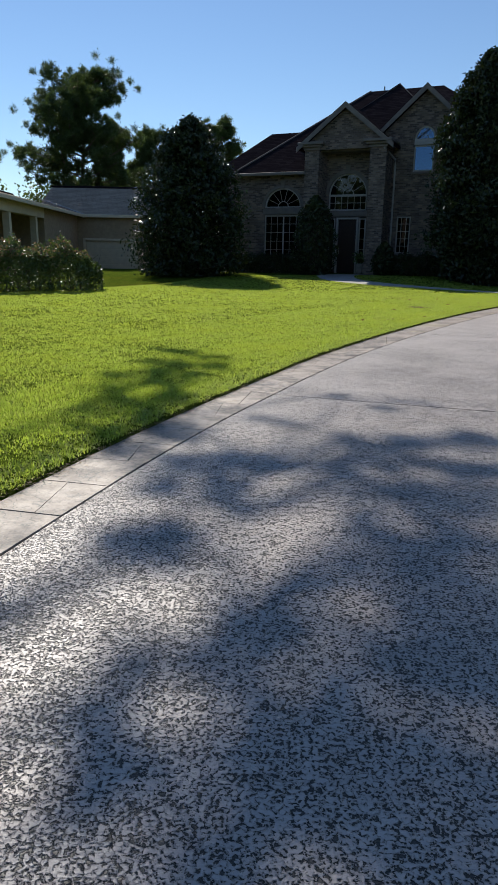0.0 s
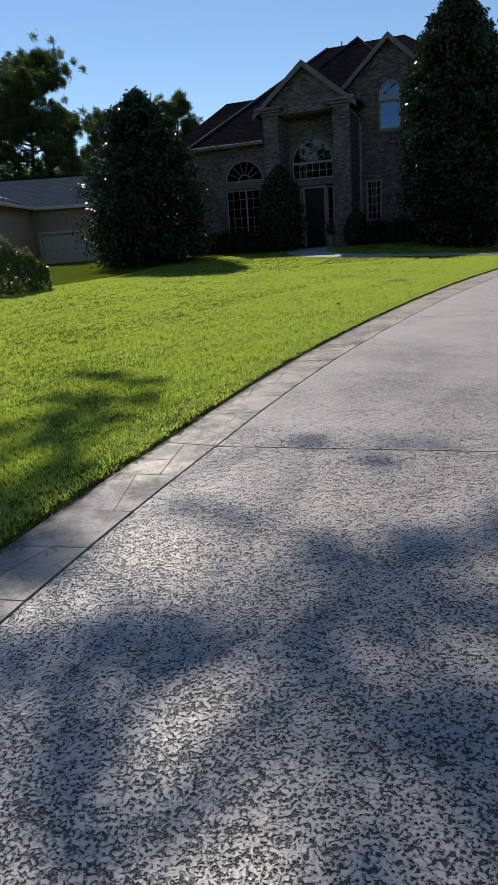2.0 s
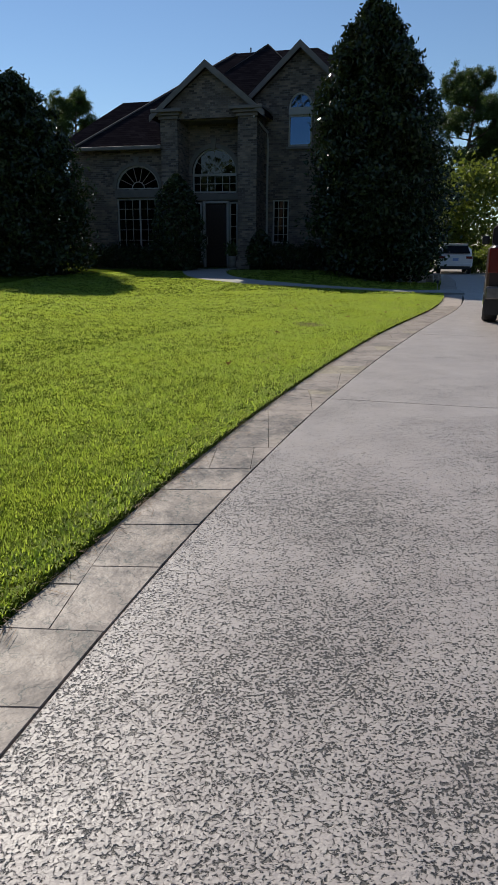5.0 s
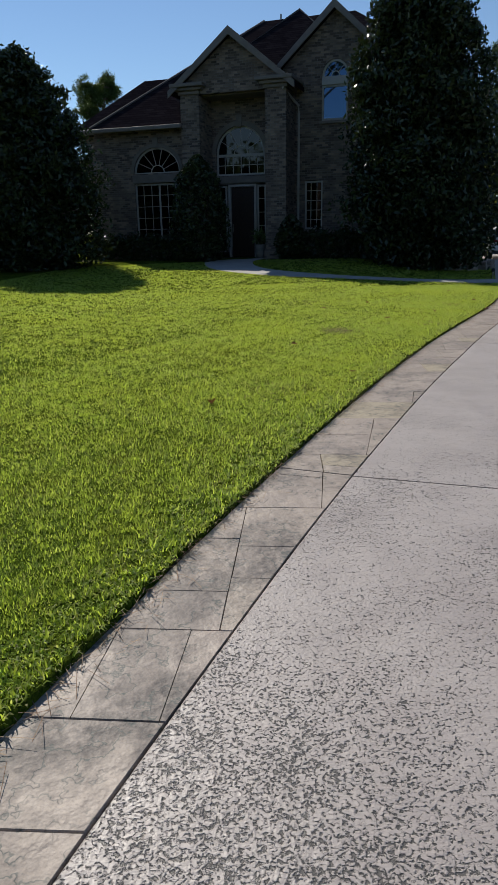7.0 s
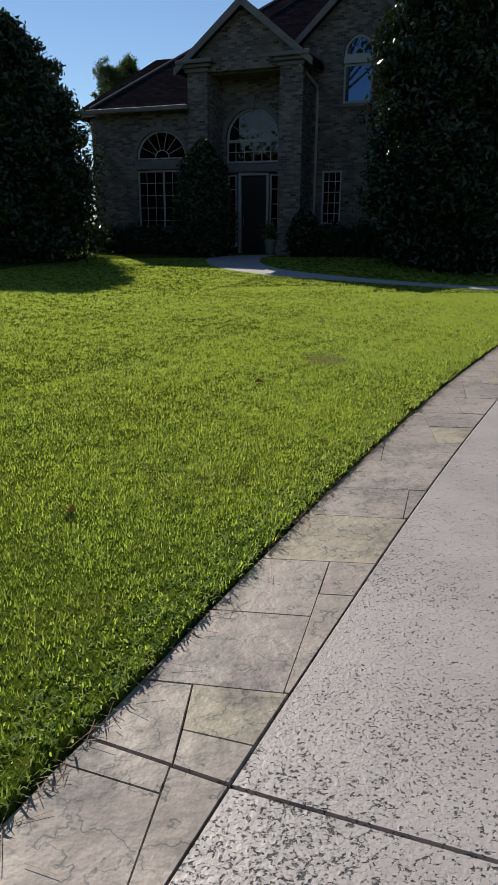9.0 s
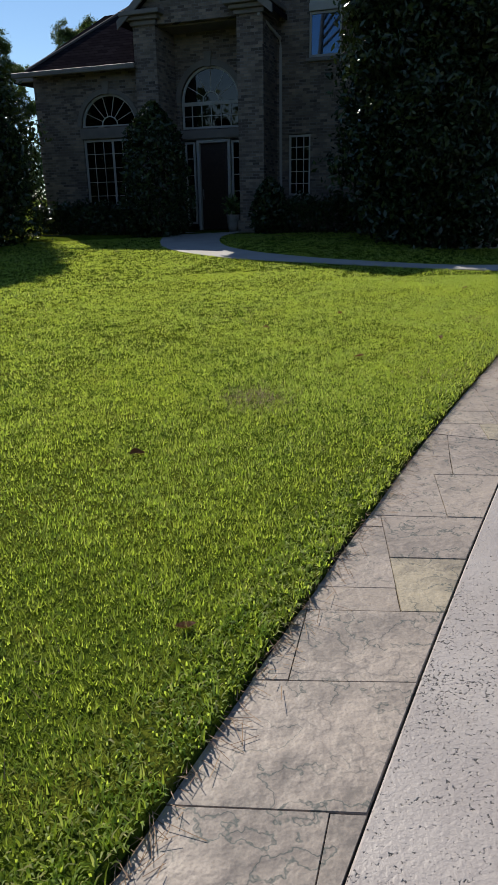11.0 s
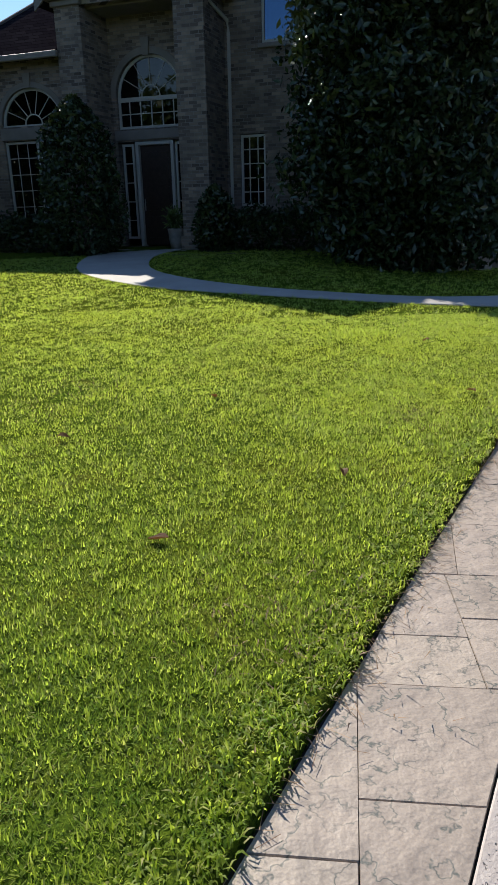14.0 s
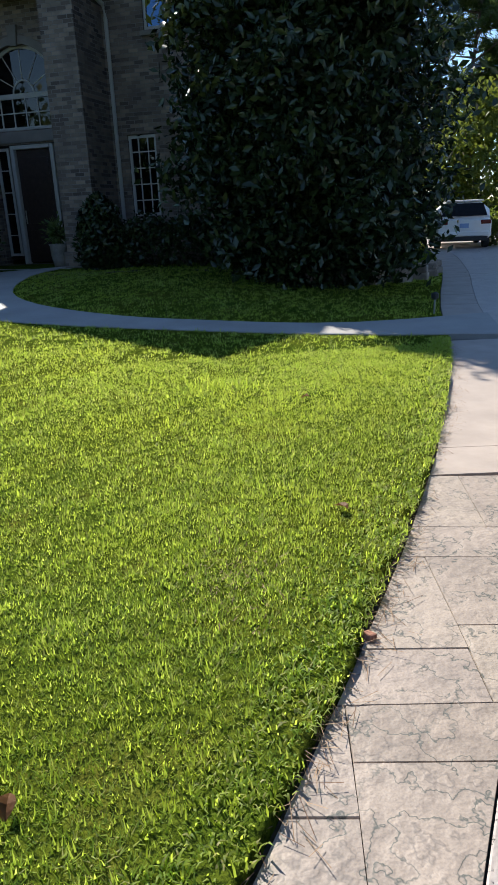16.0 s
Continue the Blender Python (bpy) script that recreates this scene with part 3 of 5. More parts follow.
part("gable_wall", prism(bmesh.new(), [(2.99, 6.96), (3.93, 6.96), (3.93, 8.0), (3.46, 8.42), (2.99, 8.0)], 0.0, 0.3), M_BRICK, house)
part("wall", arch_fill(3.46, 0.46, 6.42, 6.965, 0.004, 0.296, 1.15), M_BRICK, house)
window(3.46, 5.04, 6.14, 0.92, 0.02, house, 1, 1, glass=M_SKYGLASS)
fan_window(3.46, 0.46, 6.42, 0.02, house, 1.15, 3, M_SKYGLASS)
part("mullion_board", boxes((3.0, 3.92, -0.01, 0.12, 6.15, 6.35), bevel=0.01), M_WHITE, house)
part("window_sill", boxes((2.94, 3.98, -0.08, 0.1, 4.92, 5.02), bevel=0.015), M_TRIM, house)
window(2.75, 1.42, 3.08, 0.66, 0.02, house, 3, 5)
part("window_sill", boxes((2.36, 3.14, -0.07, 0.1, 1.31, 1.40), bevel=0.015), M_TRIM, house)
window(5.9, 1.22, 3.08, 1.4, 0.02, house, 4, 5)
part("roof", gable_roof(3.46, 1.95, 6.85, 8.62, -0.3, 5.0), M_ROOF, house)
part("rake_board", rake(3.46, 1.95, 6.85, 8.62, -0.3), M_TRIM, house)
part("downspout", tube(bmesh.new(), [(C + 1.85, -1.25, 6.2), (C + 1.85, -1.25, 5.95), (2.2, -0.12, 5.55), (2.2, -0.06, 5.3), (2.2, -0.06, 0.5), (2.3, -0.25, 0.4)], [0.045] * 6, 6), M_WHITE, house, "pale metal downspout")
# left wing, one tall storey with an arched window
LY = -0.9
part("wall", wall(-5.6, C - 1.85, LY, LY + 0.3, 0.0, 5.0, ((-4.0, -1.98, 1.08, 3.16), (-3.98, -2.08, 3.50, 4.46))), M_BRICK, house)
part("wall", arch_fill(-3.03, 0.95, 3.54, 4.47, LY + 0.004, LY + 0.296, 0.9), M_BRICK, house)
part("arch_trim", arch_fill(-3.03, 0.95, 3.54, 0, LY - 0.03, LY + 0.05, 0.9, 0.13), M_TRIM, house)
part("keystone", prism(bmesh.new(), [(-3.11, 4.38), (-2.95, 4.38), (-2.91, 4.72), (-3.15, 4.72)], LY - 0.06, LY), M_TRIM, house)
fan_window(-3.03, 0.95, 3.54, LY + 0.03, house, 0.9, 6)
window(-2.99, 1.1, 3.14, 2.0, LY + 0.03, house, 2, 1, blind=0.62, grid=(6, 5))
part("window_sill", boxes((-4.06, -1.92, LY - 0.08, LY + 0.1, 0.98, 1.08), bevel=0.015), M_TRIM, house)
part("lintel", boxes((-4.06, -1.92, LY - 0.02, LY + 0.05, 3.17, 3.46), bevel=0.01), M_TRIM, house)
for b_ in ((-5.6, -5.3, LY + 0.3, 10.3, 0, 5.0), (-8.1, -5.6, 2.6, 2.9, 0, 5.5), (-8.1, -7.8, 2.9, 10.3, 0, 5.5), (7.3, 7.6, 0.3, 10.3, 0, 6.3),
           (-8.1, 7.6, 10.3, 10.6, 0, 6.3), (C - 1.9, C - 1.4, 0.26, 0.5, 0.0, 6.3)):
    part("wall", boxes(b_), M_BRICK, house)


def hip(x0, x1, y0, y1, z0, rx0, rx1, ry, z1, t=0.16):
    """A hipped roof: eave rectangle and ridge from rx0 to rx1 at ry."""
    bm = bmesh.new()
    e = [bm.verts.new(p) for p in ((x0, y0, z0), (x1, y0, z0), (x1, y1, z0), (x0, y1, z0))]
    lo = [bm.verts.new((v.co.x, v.co.y, z0 - t)) for v in e]
    a = bm.verts.new((rx0, ry, z1))
    b = bm.verts.new((rx1, ry, z1)) if rx1 - rx0 > 0.01 else a
    if a is b:
        faces = [(e[0], e[1], a), (e[1], e[2], a), (e[2], e[3], a), (e[3], e[0], a)]
    else:
        faces = [(e[0], e[1], b, a), (e[1], e[2], b), (e[2], e[3], a, b), (e[3], e[0], a)]
    for f in faces:
        bm.faces.new(f)
    for i in range(4):
        bm.faces.new((e[i], lo[i], lo[(i + 1) % 4], e[(i + 1) % 4]))
    bm.faces.new(lo[::-1])
    bmesh.ops.recalc_face_normals(bm, faces=bm.faces)
    return bm


def ridge_cap(pts):
    return tube(bmesh.new(), pts, [0.05] * len(pts), 6)


def roof_planes(corners, planes, t=0.14):
    """A roof of flat planes over named corners, with thickness."""
    bm = bmesh.new()
    v = [bm.verts.new(p) for p in corners]
    for q in planes:
        bm.faces.new([v[k] for k in q])
    bmesh.ops.recalc_face_normals(bm, faces=bm.faces)
    bmesh.ops.solidify(bm, geom=bm.faces[:], thickness=t)
    return bm


EAVE, RISE = 5.1, (9.5 - 5.1) / 5.65
part("roof", roof_planes([(-5.55, -1.25, EAVE), (C - 1.95, -1.25, EAVE), (C - 1.95, 0.15, EAVE + 1.4 * RISE), (8.0, 0.15, EAVE + 1.4 * RISE), (3.2, 4.4, 9.5), (-0.5, 4.4, 9.5),
                          (-5.55, 10.05, EAVE), (8.0, 10.05, EAVE)], [(0, 1, 2, 3, 4, 5), (0, 5, 6), (5, 4, 7, 6), (4, 3, 7)]), M_ROOF, house)
part("ridge_cap", ridge_cap([(-5.55, -1.25, EAVE + 0.02), (-0.5, 4.4, 9.5)]), M_CAP, house)
part("gutter", boxes((-6.05, C - 1.9, LY - 0.47, LY - 0.35, 4.93, 5.07), bevel=0.02), M_TRIM, house)
part("roof", hip(-8.7, -1.0, 2.2, 10.9, 5.55, -6.3, -1.0, 4.9, 7.85), M_ROOF, house)
part("gutter", boxes((-8.55, -6.0, 2.08, 2.2, 5.40, 5.54), bevel=0.02), M_TRIM, house)
part("roof", hip(-2.6, 4.9, 0.1, 7.9, 6.27, 1.12, 1.12, 3.9, 9.62), M_ROOF, house)
part("ridge_cap", ridge_cap([(-2.6, 0.1, 6.27), (1.12, 3.9, 9.62), (4.9, 0.1, 6.27)]), M_CAP, house)
part("vent_pipe", tube(bmesh.new(), [(0.2, 4.4, 9.4), (0.2, 4.4, 9.68)], [0.04, 0.04]), M_METAL, house)
part("floor", boxes((-8.0, 7.5, -0.6, 10.4, 0.05, 0.2)), M_ROOM, house)
part("inner_wall", boxes((-5.3, 7.3, 3.0, 3.1, 0.2, 6.0), (-1.9, -1.8, -0.5, 3.0, 0.2, 4.9), (-5.3, 7.3, 0.3, 3.0, 4.56, 4.62)), M_ROOM, house)

# ---- neighbour's house ----
neighbour = empty("neighbour_house", pose(-11.15, 19.9, 0.0, 0, 0, 2.0), "low tan brick house with grey shingle roof, porch and garage wing", "house")
# local: y along the porch front, away from the drive's start; the garage wing stands across its end
for b_ in ((-2.4, -2.1, 4.0, 19.0, 0.0, 3.45), (-11, -10.7, 4.0, 35, 0.0, 3.45), (-10.7, -2.4, 4.0, 4.3, 0.0, 3.45), (-0.3, 0.0, 19.0, 26.7, 0.0, 3.45), (-2.1, -0.3, 19.0, 19.3, 0.0, 3.45),
           (-0.3, 0.5, 26.7, 27.0, 0.0, 3.45), (0.5, 3.7, 26.7, 27.0, 1.97, 3.45), (3.7, 5.4, 26.7, 27.0, 0.0, 3.45), (5.1, 5.4, 27.0, 34.7, 0.0, 3.45), (-10.7, 5.4, 34.7, 35.0, 0.0, 3.45)):
    part("wall", boxes(b_), M_TAN, neighbour)
gd = part("garage_door", boxes((0.5, 3.7, 26.82, 26.88, 0.02, 1.97)), M_CREAM, neighbour, "pale sectional garage door")
for k in range(4):
    part("panel", boxes((0.54, 3.66, 26.795, 26.82, 0.05 + k * 0.48, 0.49 + k * 0.48), bevel=0.012), M_CREAM, gd)
part("door_frame", boxes((0.34, 0.5, 26.64, 26.76, 0, 2.11), (3.7, 3.86, 26.64, 26.76, 0, 2.11), (0.5, 3.7, 26.64, 26.76, 1.97, 2.11), bevel=0.01), M_CREAM, neighbour)
for y in (4.3, 8.0, 11.2, 13.4, 17.6):
    part("porch_post", boxes((-0.32, 0.0, y - 0.16, y + 0.16, 0.0, 2.95), bevel=0.02), M_CREAM, neighbour)
part("porch_beam", boxes((-0.34, 0.02, 4.0, 19.0, 2.95, 3.45), bevel=0.02), M_CREAM, neighbour)
for y in (7.0, 12.2, 15.8):
    win = part("window", boxes((-2.1, -2.04, y - 0.9, y + 0.9, 0.8, 2.3)), M_GLASS, neighbour, "dark porch window")
    part("window_frame", boxes((-2.1, -2.0, y - 1.0, y - 0.9, 0.7, 2.4), (-2.1, -2.0, y + 0.9, y + 1.0, 0.7, 2.4), (-2.1, -2.0, y - 0.9, y + 0.9, 2.3, 2.4), (-2.1, -2.0, y - 0.9, y + 0.9, 0.7, 0.8)), M_CREAM, win)
part("soffit", boxes((-2.1, 0.0, 4.0, 19.0, 3.45, 3.5)), M_CREAM, neighbour)
part("fascia", boxes((0.42, 0.52, 3.6, 26.3, 3.38, 3.57), bevel=0.02), M_CREAM, neighbour)
part("fascia", boxes((0.52, 5.9, 26.2, 26.3, 3.38, 3.57), bevel=0.02), M_CREAM, neighbour)


def ridged_roof(x0, x1, y0, y1, z_eave, z_ridge, along_x):
    """A gabled roof with its ridge along x or along y."""
    xm, ym = (x0 + x1) / 2, (y0 + y1) / 2
    ends = ((x0, ym), (x1, ym)) if along_x else ((xm, y0), (xm, y1))
    bm = bmesh.new()
    v = [bm.verts.new(p) for p in ((x0, y0, z_eave), (x1, y0, z_eave), (x1, y1, z_eave), (x0, y1, z_eave), (*ends[0], z_ridge), (*ends[1], z_ridge))]
    for q in ((0, 1, 5, 4), (2, 3, 4, 5), (1, 2, 5), (3, 0, 4), (0, 1, 2, 3)) if along_x else ((1, 2, 5, 4), (3, 0, 4, 5), (0, 1, 4), (2, 3, 5), (0, 1, 2, 3)):
        bm.faces.new([v[i] for i in q])
    bmesh.ops.recalc_face_normals(bm, faces=bm.faces)
    return bm


part("roof", ridged_roof(-11.3, 0.5, 3.6, 31.0, 3.5, 5.0, False), M_NROOF, neighbour)
part("roof", ridged_roof(-2.6, 6.0, 26.2, 35.5, 3.5, 5.55, True), M_NROOF, neighbour)
part("ridge_cap", tube(bmesh.new(), [(-5.4, 3.6, 5.02), (-5.4, 31.0, 5.02)], [0.09, 0.09], 6), M_ROOF, neighbour)
part("ridge_cap", tube(bmesh.new(), [(-2.6, 30.85, 5.57), (6.0, 30.85, 5.57)], [0.09, 0.09], 6), M_ROOF, neighbour)
part("valley_flashing", tube(bmesh.new(), [(0.5, 26.3, 3.54), (-0.9, 27.1, 4.02), (-2.55, 28.0, 4.5)], [0.07, 0.06, 0.05], 5), M_METAL, neighbour)
part("wall_lamp", boxes((4.0, 4.15, 26.6, 26.7, 1.6, 1.95), bevel=0.02), M_BLACK, neighbour)


# ---- trees ----
def magnolia(x, y, height, radius, count, seed, lumps, label, skirt, lean=0.0):
    """A dense cone of big glossy leaves down to the ground."""
    g = np.random.default_rng(seed)
    zb = float(ground_z(x, y))
    t = empty("magnolia_tree", pose(x, y, zb), label, "tree")
    bm = bmesh.new()
    tube(bm, [(0, 0, -0.2), (0.05, 0, height * 0.3), (-0.04 + 0.65 * lean, 0.05, height * 0.65), (0.93 * lean, 0, height * 0.93)], [0.24, 0.18, 0.1, 0.03], 9)
    part("trunk", bm, M_BARK, t, smooth=True)
    # skirt: how wide the crown is at the ground, against its widest
    prof_h = np.array([0.0, 0.06, 0.18, 0.40, 0.62, 0.81, 0.92, 0.97, 1.0])
    prof_r = np.array([skirt, 0.5 + 0.5 * skirt, 1.0, 0.98, 0.86, 0.60, 0.32, 0.17, 0.04])
    ch = g.uniform(0, 1, lumps) ** 1.12
    ca = g.uniform(0, math.tau, lumps)
    rr = radius * np.interp(ch, prof_h, prof_r) * g.uniform(0.62, 1.12, lumps)
    rr *= 1 + 0.10 * np.sin(ca * 3 + seed) + 0.10 * np.sin(ca * 5 + ch * 17) + 0.07 * np.sin(ca * 2 + ch * 31)
    cen = np.stack([rr * np.cos(ca) + lean * ch, rr * np.sin(ca), 0.15 + ch * (height - 0.2)], 1)
    for c in cen[:: max(1, lumps // 40)]:
        part("branch", tube(bmesh.new(), [(0, 0, max(0.3, c[2] - 0.5 * math.hypot(c[0], c[1]))), tuple(c * (0.55, 0.55, 1) - (0, 0, 0.15)), tuple(c)], [0.05, 0.03, 0.012], 5), M_BARK, t)
    per = count // lumps
    lump_r = 0.42 * radius / 2.6 * (1.25 - 0.85 * ch)
    p = np.repeat(cen, per, 0) + g.normal(size=(lumps * per, 3)) * np.repeat(lump_r, per)[:, None] * 0.62
    inner = g.uniform(0, 1, (count // 3, 3))
    ih, ia = inner[:, 0], inner[:, 1] * math.tau
    ir = radius * np.interp(ih, prof_h, prof_r) * 0.74 * np.sqrt(inner[:, 2])
    p = np.concatenate([p, np.stack([ir * np.cos(ia) + lean * ih, ir * np.sin(ia), 0.1 + ih * (height - 0.5)], 1)])
    p[:, 2] = np.clip(p[:, 2], 0.05, None)
    leaves("crown", p, 0.17, M_MAGNOLIA, t, "glossy dark green leaves", 0.46, seed, 0.4)
    return t


magnolia(-3.35, 33.4, 6.75, 2.08, 46000, 3, 560, "dense dark magnolia tree on the lawn before the house", 0.8)
magnolia(9.6, 30.8, 8.95, 2.02, 88000, 4, 900, "tall dark magnolia tree beside the driveway and house corner", 0.42, -0.7)


def pine(x, y, height, crown_from, spread, seed, clumps, label, lean=0.0, size=0.55, per=46, sides=None):
    """A pine: bare stem, crooked limbs and needle clumps with sky between them."""
    g = np.random.default_rng(seed)
    zb = float(ground_z(x, y)) - 0.2
    t = empty("pine_tree", pose(x, y, zb), label, "tree", "tall pines")
    def stem(f):
        return np.array((lean * f + 0.3 * math.sin(f * 4 + seed), 0.25 * math.sin(f * 5 + 2 * seed), f * height))
    bm = bmesh.new()
    tube(bm, [tuple(stem(f)) for f in np.linspace(0, 0.97, 9)], list(np.linspace(height * 0.018, 0.05, 9)), 9)
    part("trunk", bm, M_BARK, t, smooth=True)
    bm = bmesh.new()
    tips = []
    limbs = max(10, clumps // 9)
    for k in range(limbs):
        f = crown_from + (0.97 - crown_from) * (k + g.uniform(0, 1)) / limbs
        a = g.uniform(0, math.tau) if sides is None else g.normal(sides, 0.75)
        rel = (f - crown_from) / (1 - crown_from)
        reach = spread * (0.55 + 0.75 * math.sin(math.pi * min(1, rel * 0.85 + 0.16))) * g.uniform(0.6, 1.05)
        s = stem(f)
        rise = reach * g.uniform(0.1, 0.55)
        m = s + np.array((math.cos(a), math.sin(a), 0)) * reach * 0.5 + (0, 0, rise * 0.25)
        e = s + np.array((math.cos(a + 0.2), math.sin(a + 0.2), 0)) * reach + (0, 0, rise)
        tube(bm, [tuple(s), tuple(m), tuple(e)], [0.09 * height / 16, 0.06 * height / 16, 0.02], 5)
        for j in range(30):
            w = g.uniform(0.3, 1.02)
            c = (s * (1 - w) + e * w) + g.normal(size=3) * (0.13 * spread, 0.13 * spread, 0.10 * spread)
            tips.append(c)
            if j < 4:
                b = s * (1 - w * 0.8) + e * w * 0.8
                tube(bm, [tuple(b), tuple(c)], [0.03, 0.012], 4)
    part("branching", bm, M_BARK, t)
    tips = np.array(tips)
    n = len(tips) * per
    c = np.repeat(tips, per, 0) + g.normal(size=(n, 3)) * 0.11
    d = g.normal(size=(n, 3)) + (0, 0, 0.35)
    d /= np.linalg.norm(d, axis=1, keepdims=True)
    o = c + d * size * g.uniform(0.05, 0.35, (n, 1))
    sz = size * g.uniform(0.5, 1.0, (n, 1))
    s = np.cross(d, g.normal(size=(n, 3)))
    s /= np.linalg.norm(s, axis=1, keepdims=True) + 1e-9
    wd = size * 0.10
    v = np.stack([o - s * wd, o + s * wd, o + d * sz + s * wd * 0.3, ], 1).reshape(-1, 3)
    array_mesh("crown", v, (np.arange(n)[:, None] * 3 + (0, 1, 2)), M_PINE, t, "tufts of dark green needles")
    return t


def broadleaf(x, y, height, radius, count, seed, label, size=0.3, low=0.2, mat=None):
    g = np.random.default_rng(seed)
    zb = float(ground_z(x, y)) - 0.2
    t = empty("broadleaf_tree", pose(x, y, zb), label, "tree", "woodland trees")
    bm = bmesh.new()
    tube(bm, [(0, 0, 0), (0.1, 0.05, height * 0.35), (-0.1, 0, height * 0.6), (0.1, 0.1, height * 0.9)], [0.03 * height * 0.5, 0.02 * height * 0.5, 0.1, 0.04], 8)
    part("trunk", bm, M_BARK, t, smooth=True)
    k = 70
    th = g.uniform(0, math.tau, k)
    hh = g.uniform(low, 0.98, k)
    rr = radius * np.sqrt(np.clip(1 - ((hh - (0.5 + low / 2)) / (0.52 - low / 2 + 0.02)) ** 2, 0.05, 1)) * g.uniform(0.35, 1.05, k)
    cen = np.stack([rr * np.cos(th), rr * np.sin(th), hh * height], 1)
    bm = bmesh.new()
    for c in cen[::2]:
        tube(bm, [(0, 0, max(0.5, c[2] * 0.72 - 0.3)), tuple(c * (0.5, 0.5, 0.95)), tuple(c)], [0.07, 0.04, 0.015], 5)
    part("branching", bm, M_BARK, t)
    per = count // k
    p = np.repeat(cen, per, 0) + g.normal(size=(k * per, 3)) * radius * 0.17
    leaves("crown", p, size, mat or M_LEAF, t, "", 0.6, seed, 0.6)
    return t


pine(-14.6, 58.0, 14.3, 0.30, 3.8, 11, 420, "big pine with a broad airy crown behind the neighbour's roof", size=0.28, per=120)
pine(-25.0, 57.0, 13.0, 0.35, 3.6, 12, 220, "pine with an airy crown behind the neighbour's roof", size=0.28, per=100)
pine(-13.0, 66.0, 11.6, 0.30, 2.0, 13, 220, "smaller pine behind the neighbour's roof", size=0.28, per=100)
pine(-10.2, 68.0, 12.0, 0.35, 2.5, 14, 220, "pine rising behind the dark magnolia", size=0.28, per=100)
pine(-4.3, 72.0, 13.8, 0.4, 2.5, 15, 240, "pine rising behind the dark magnolia", size=0.28, per=100)
pine(26.1, 60.0, 13.9, 0.45, 2.9, 16, 280, "tall pine with a crooked stem beyond the parked cars", size=0.28, per=100)
pine(34.5, 57.0, 16.5, 0.3, 4.0, 17, 280, "tall pine beyond the parked cars", size=0.28, per=100)


def shade_pine(x, y, height, seed):
    """The pine over the drive's start: long boughs whose needle tufts hang between sun and concrete."""
    g = np.random.default_rng(seed)
    t = empty("pine_tree", pose(x, y, -0.1), "tall pine whose long limbs dapple the driveway with shade", "tree", "tall pines")
    part("trunk", tube(bmesh.new(), [(0, 0, 0), (0.2, 0.1, 5), (-0.1, 0.2, 10), (0.1, 0, height)], [0.3, 0.25, 0.17, 0.05], 10), M_BARK, t, smooth=True)
    # where the tufts' shade falls on the drive, and on the lawn and its border
    drive_shade = ((-0.5, 3.5), (-0.25, 3.35), (-0.35, 4.6), (-0.05, 4.68), (-0.12, 4.38), (-0.3, 4.15), (0.8, 5.05), (1.1, 5.2), (1.45, 5.3), (1.8, 5.2),
                   (1.65, 4.45), (1.4, 4.55), (0.9, 4.35), (0.65, 4.3), (1.3, 4.05), (1.05, 4.05), (0.6, 3.55), (0.72, 3.25), (0.95, 3.55), (1.2, 3.4), (0.9, 3.0),
                   (1.2, 3.05), (0.25, 2.85), (0.75, 2.75), (0.1, 2.62), (0.65, 2.5), (-0.2, 2.4), (1.0, 2.5), (1.1, 2.8), (1.15, 4.7), (0.5, 1.8), (0.85, 1.7), (0.95, 1.98), (0.65, 2.08), (0.3, 1.9), (0.1, 1.72), (-0.25, 2.1), (1.0, 1.45), (0.55, 1.45))
    lawn_shade = ((-0.8, 4.75), (-0.55, 5.2), (-0.7, 8.0), (-1.1, 5.8), (-0.9, 7.5), (-0.75, 9.0), (-1.0, 5.1), (-0.35, 5.35), (-1.05, 8.2),
                  (-0.8, 6.9), (-0.6, 6.3), (-1.0, 9.2), (-0.6, 7.4), (-1.2, 6.6), (-0.95, 6.15), (-1.3, 7.3), (-0.4, 8.6), (-0.45, 8.0), (0.3, 2.25), (0.95, 2.2), (1.3, 2.6), (1.5, 3.4), (1.9, 4.0), (2.2, 5.0))
    faint_shade = ((0.85, 6.78), (1.4, 6.5), (1.05, 6.3), (0.2, 5.75))
    tips = [np.array((sx - x + to_sun.x / to_sun.z * z, sy - y + to_sun.y / to_sun.z * z, z + 0.1)) for (sx, sy), z in zip(faint_shade + drive_shade + lawn_shade, [10.6, 11.3, 12.1, 11.0] * 20)]
    bm = bmesh.new()
    cen = []
    boughs = 7
    faint = {tuple(p) for p in tips[:len(faint_shade)]}
    tips.sort(key=lambda p: p[1])
    per_bough = -(-len(tips) // boughs)
    for k in range(boughs):
        mine = tips[k * per_bough:(k + 1) * per_bough]
        end = sum(mine) / len(mine)
        s = np.array((0, 0, height - 4.5 + 0.5 * k))
        m = s * 0.5 + end * 0.5 + (0, 0, 0.7)
        tube(bm, [tuple(s), tuple(m), tuple(end)], [0.09, 0.06, 0.025], 6)
        for e in mine:
            tube(bm, [tuple(end * 0.8 + m * 0.2), tuple(0.5 * (end + e) + (0, 0, -0.1)), tuple(e)], [0.022, 0.016, 0.007], 4)
            for j in range(2 if tuple(e) in faint else 7):
                b = e + g.normal(size=3) * (0.10, 0.10, 0.09)
                tube(bm, [tuple(e), tuple(b)], [0.009, 0.005], 4)
                cen.append(b)
    part("branching", bm, M_BARK, t)
    per = 44
    c = np.repeat(np.array(cen), per, 0)
    n = len(c)
    d = g.normal(size=(n, 3)) + (0, 0, 0.4)
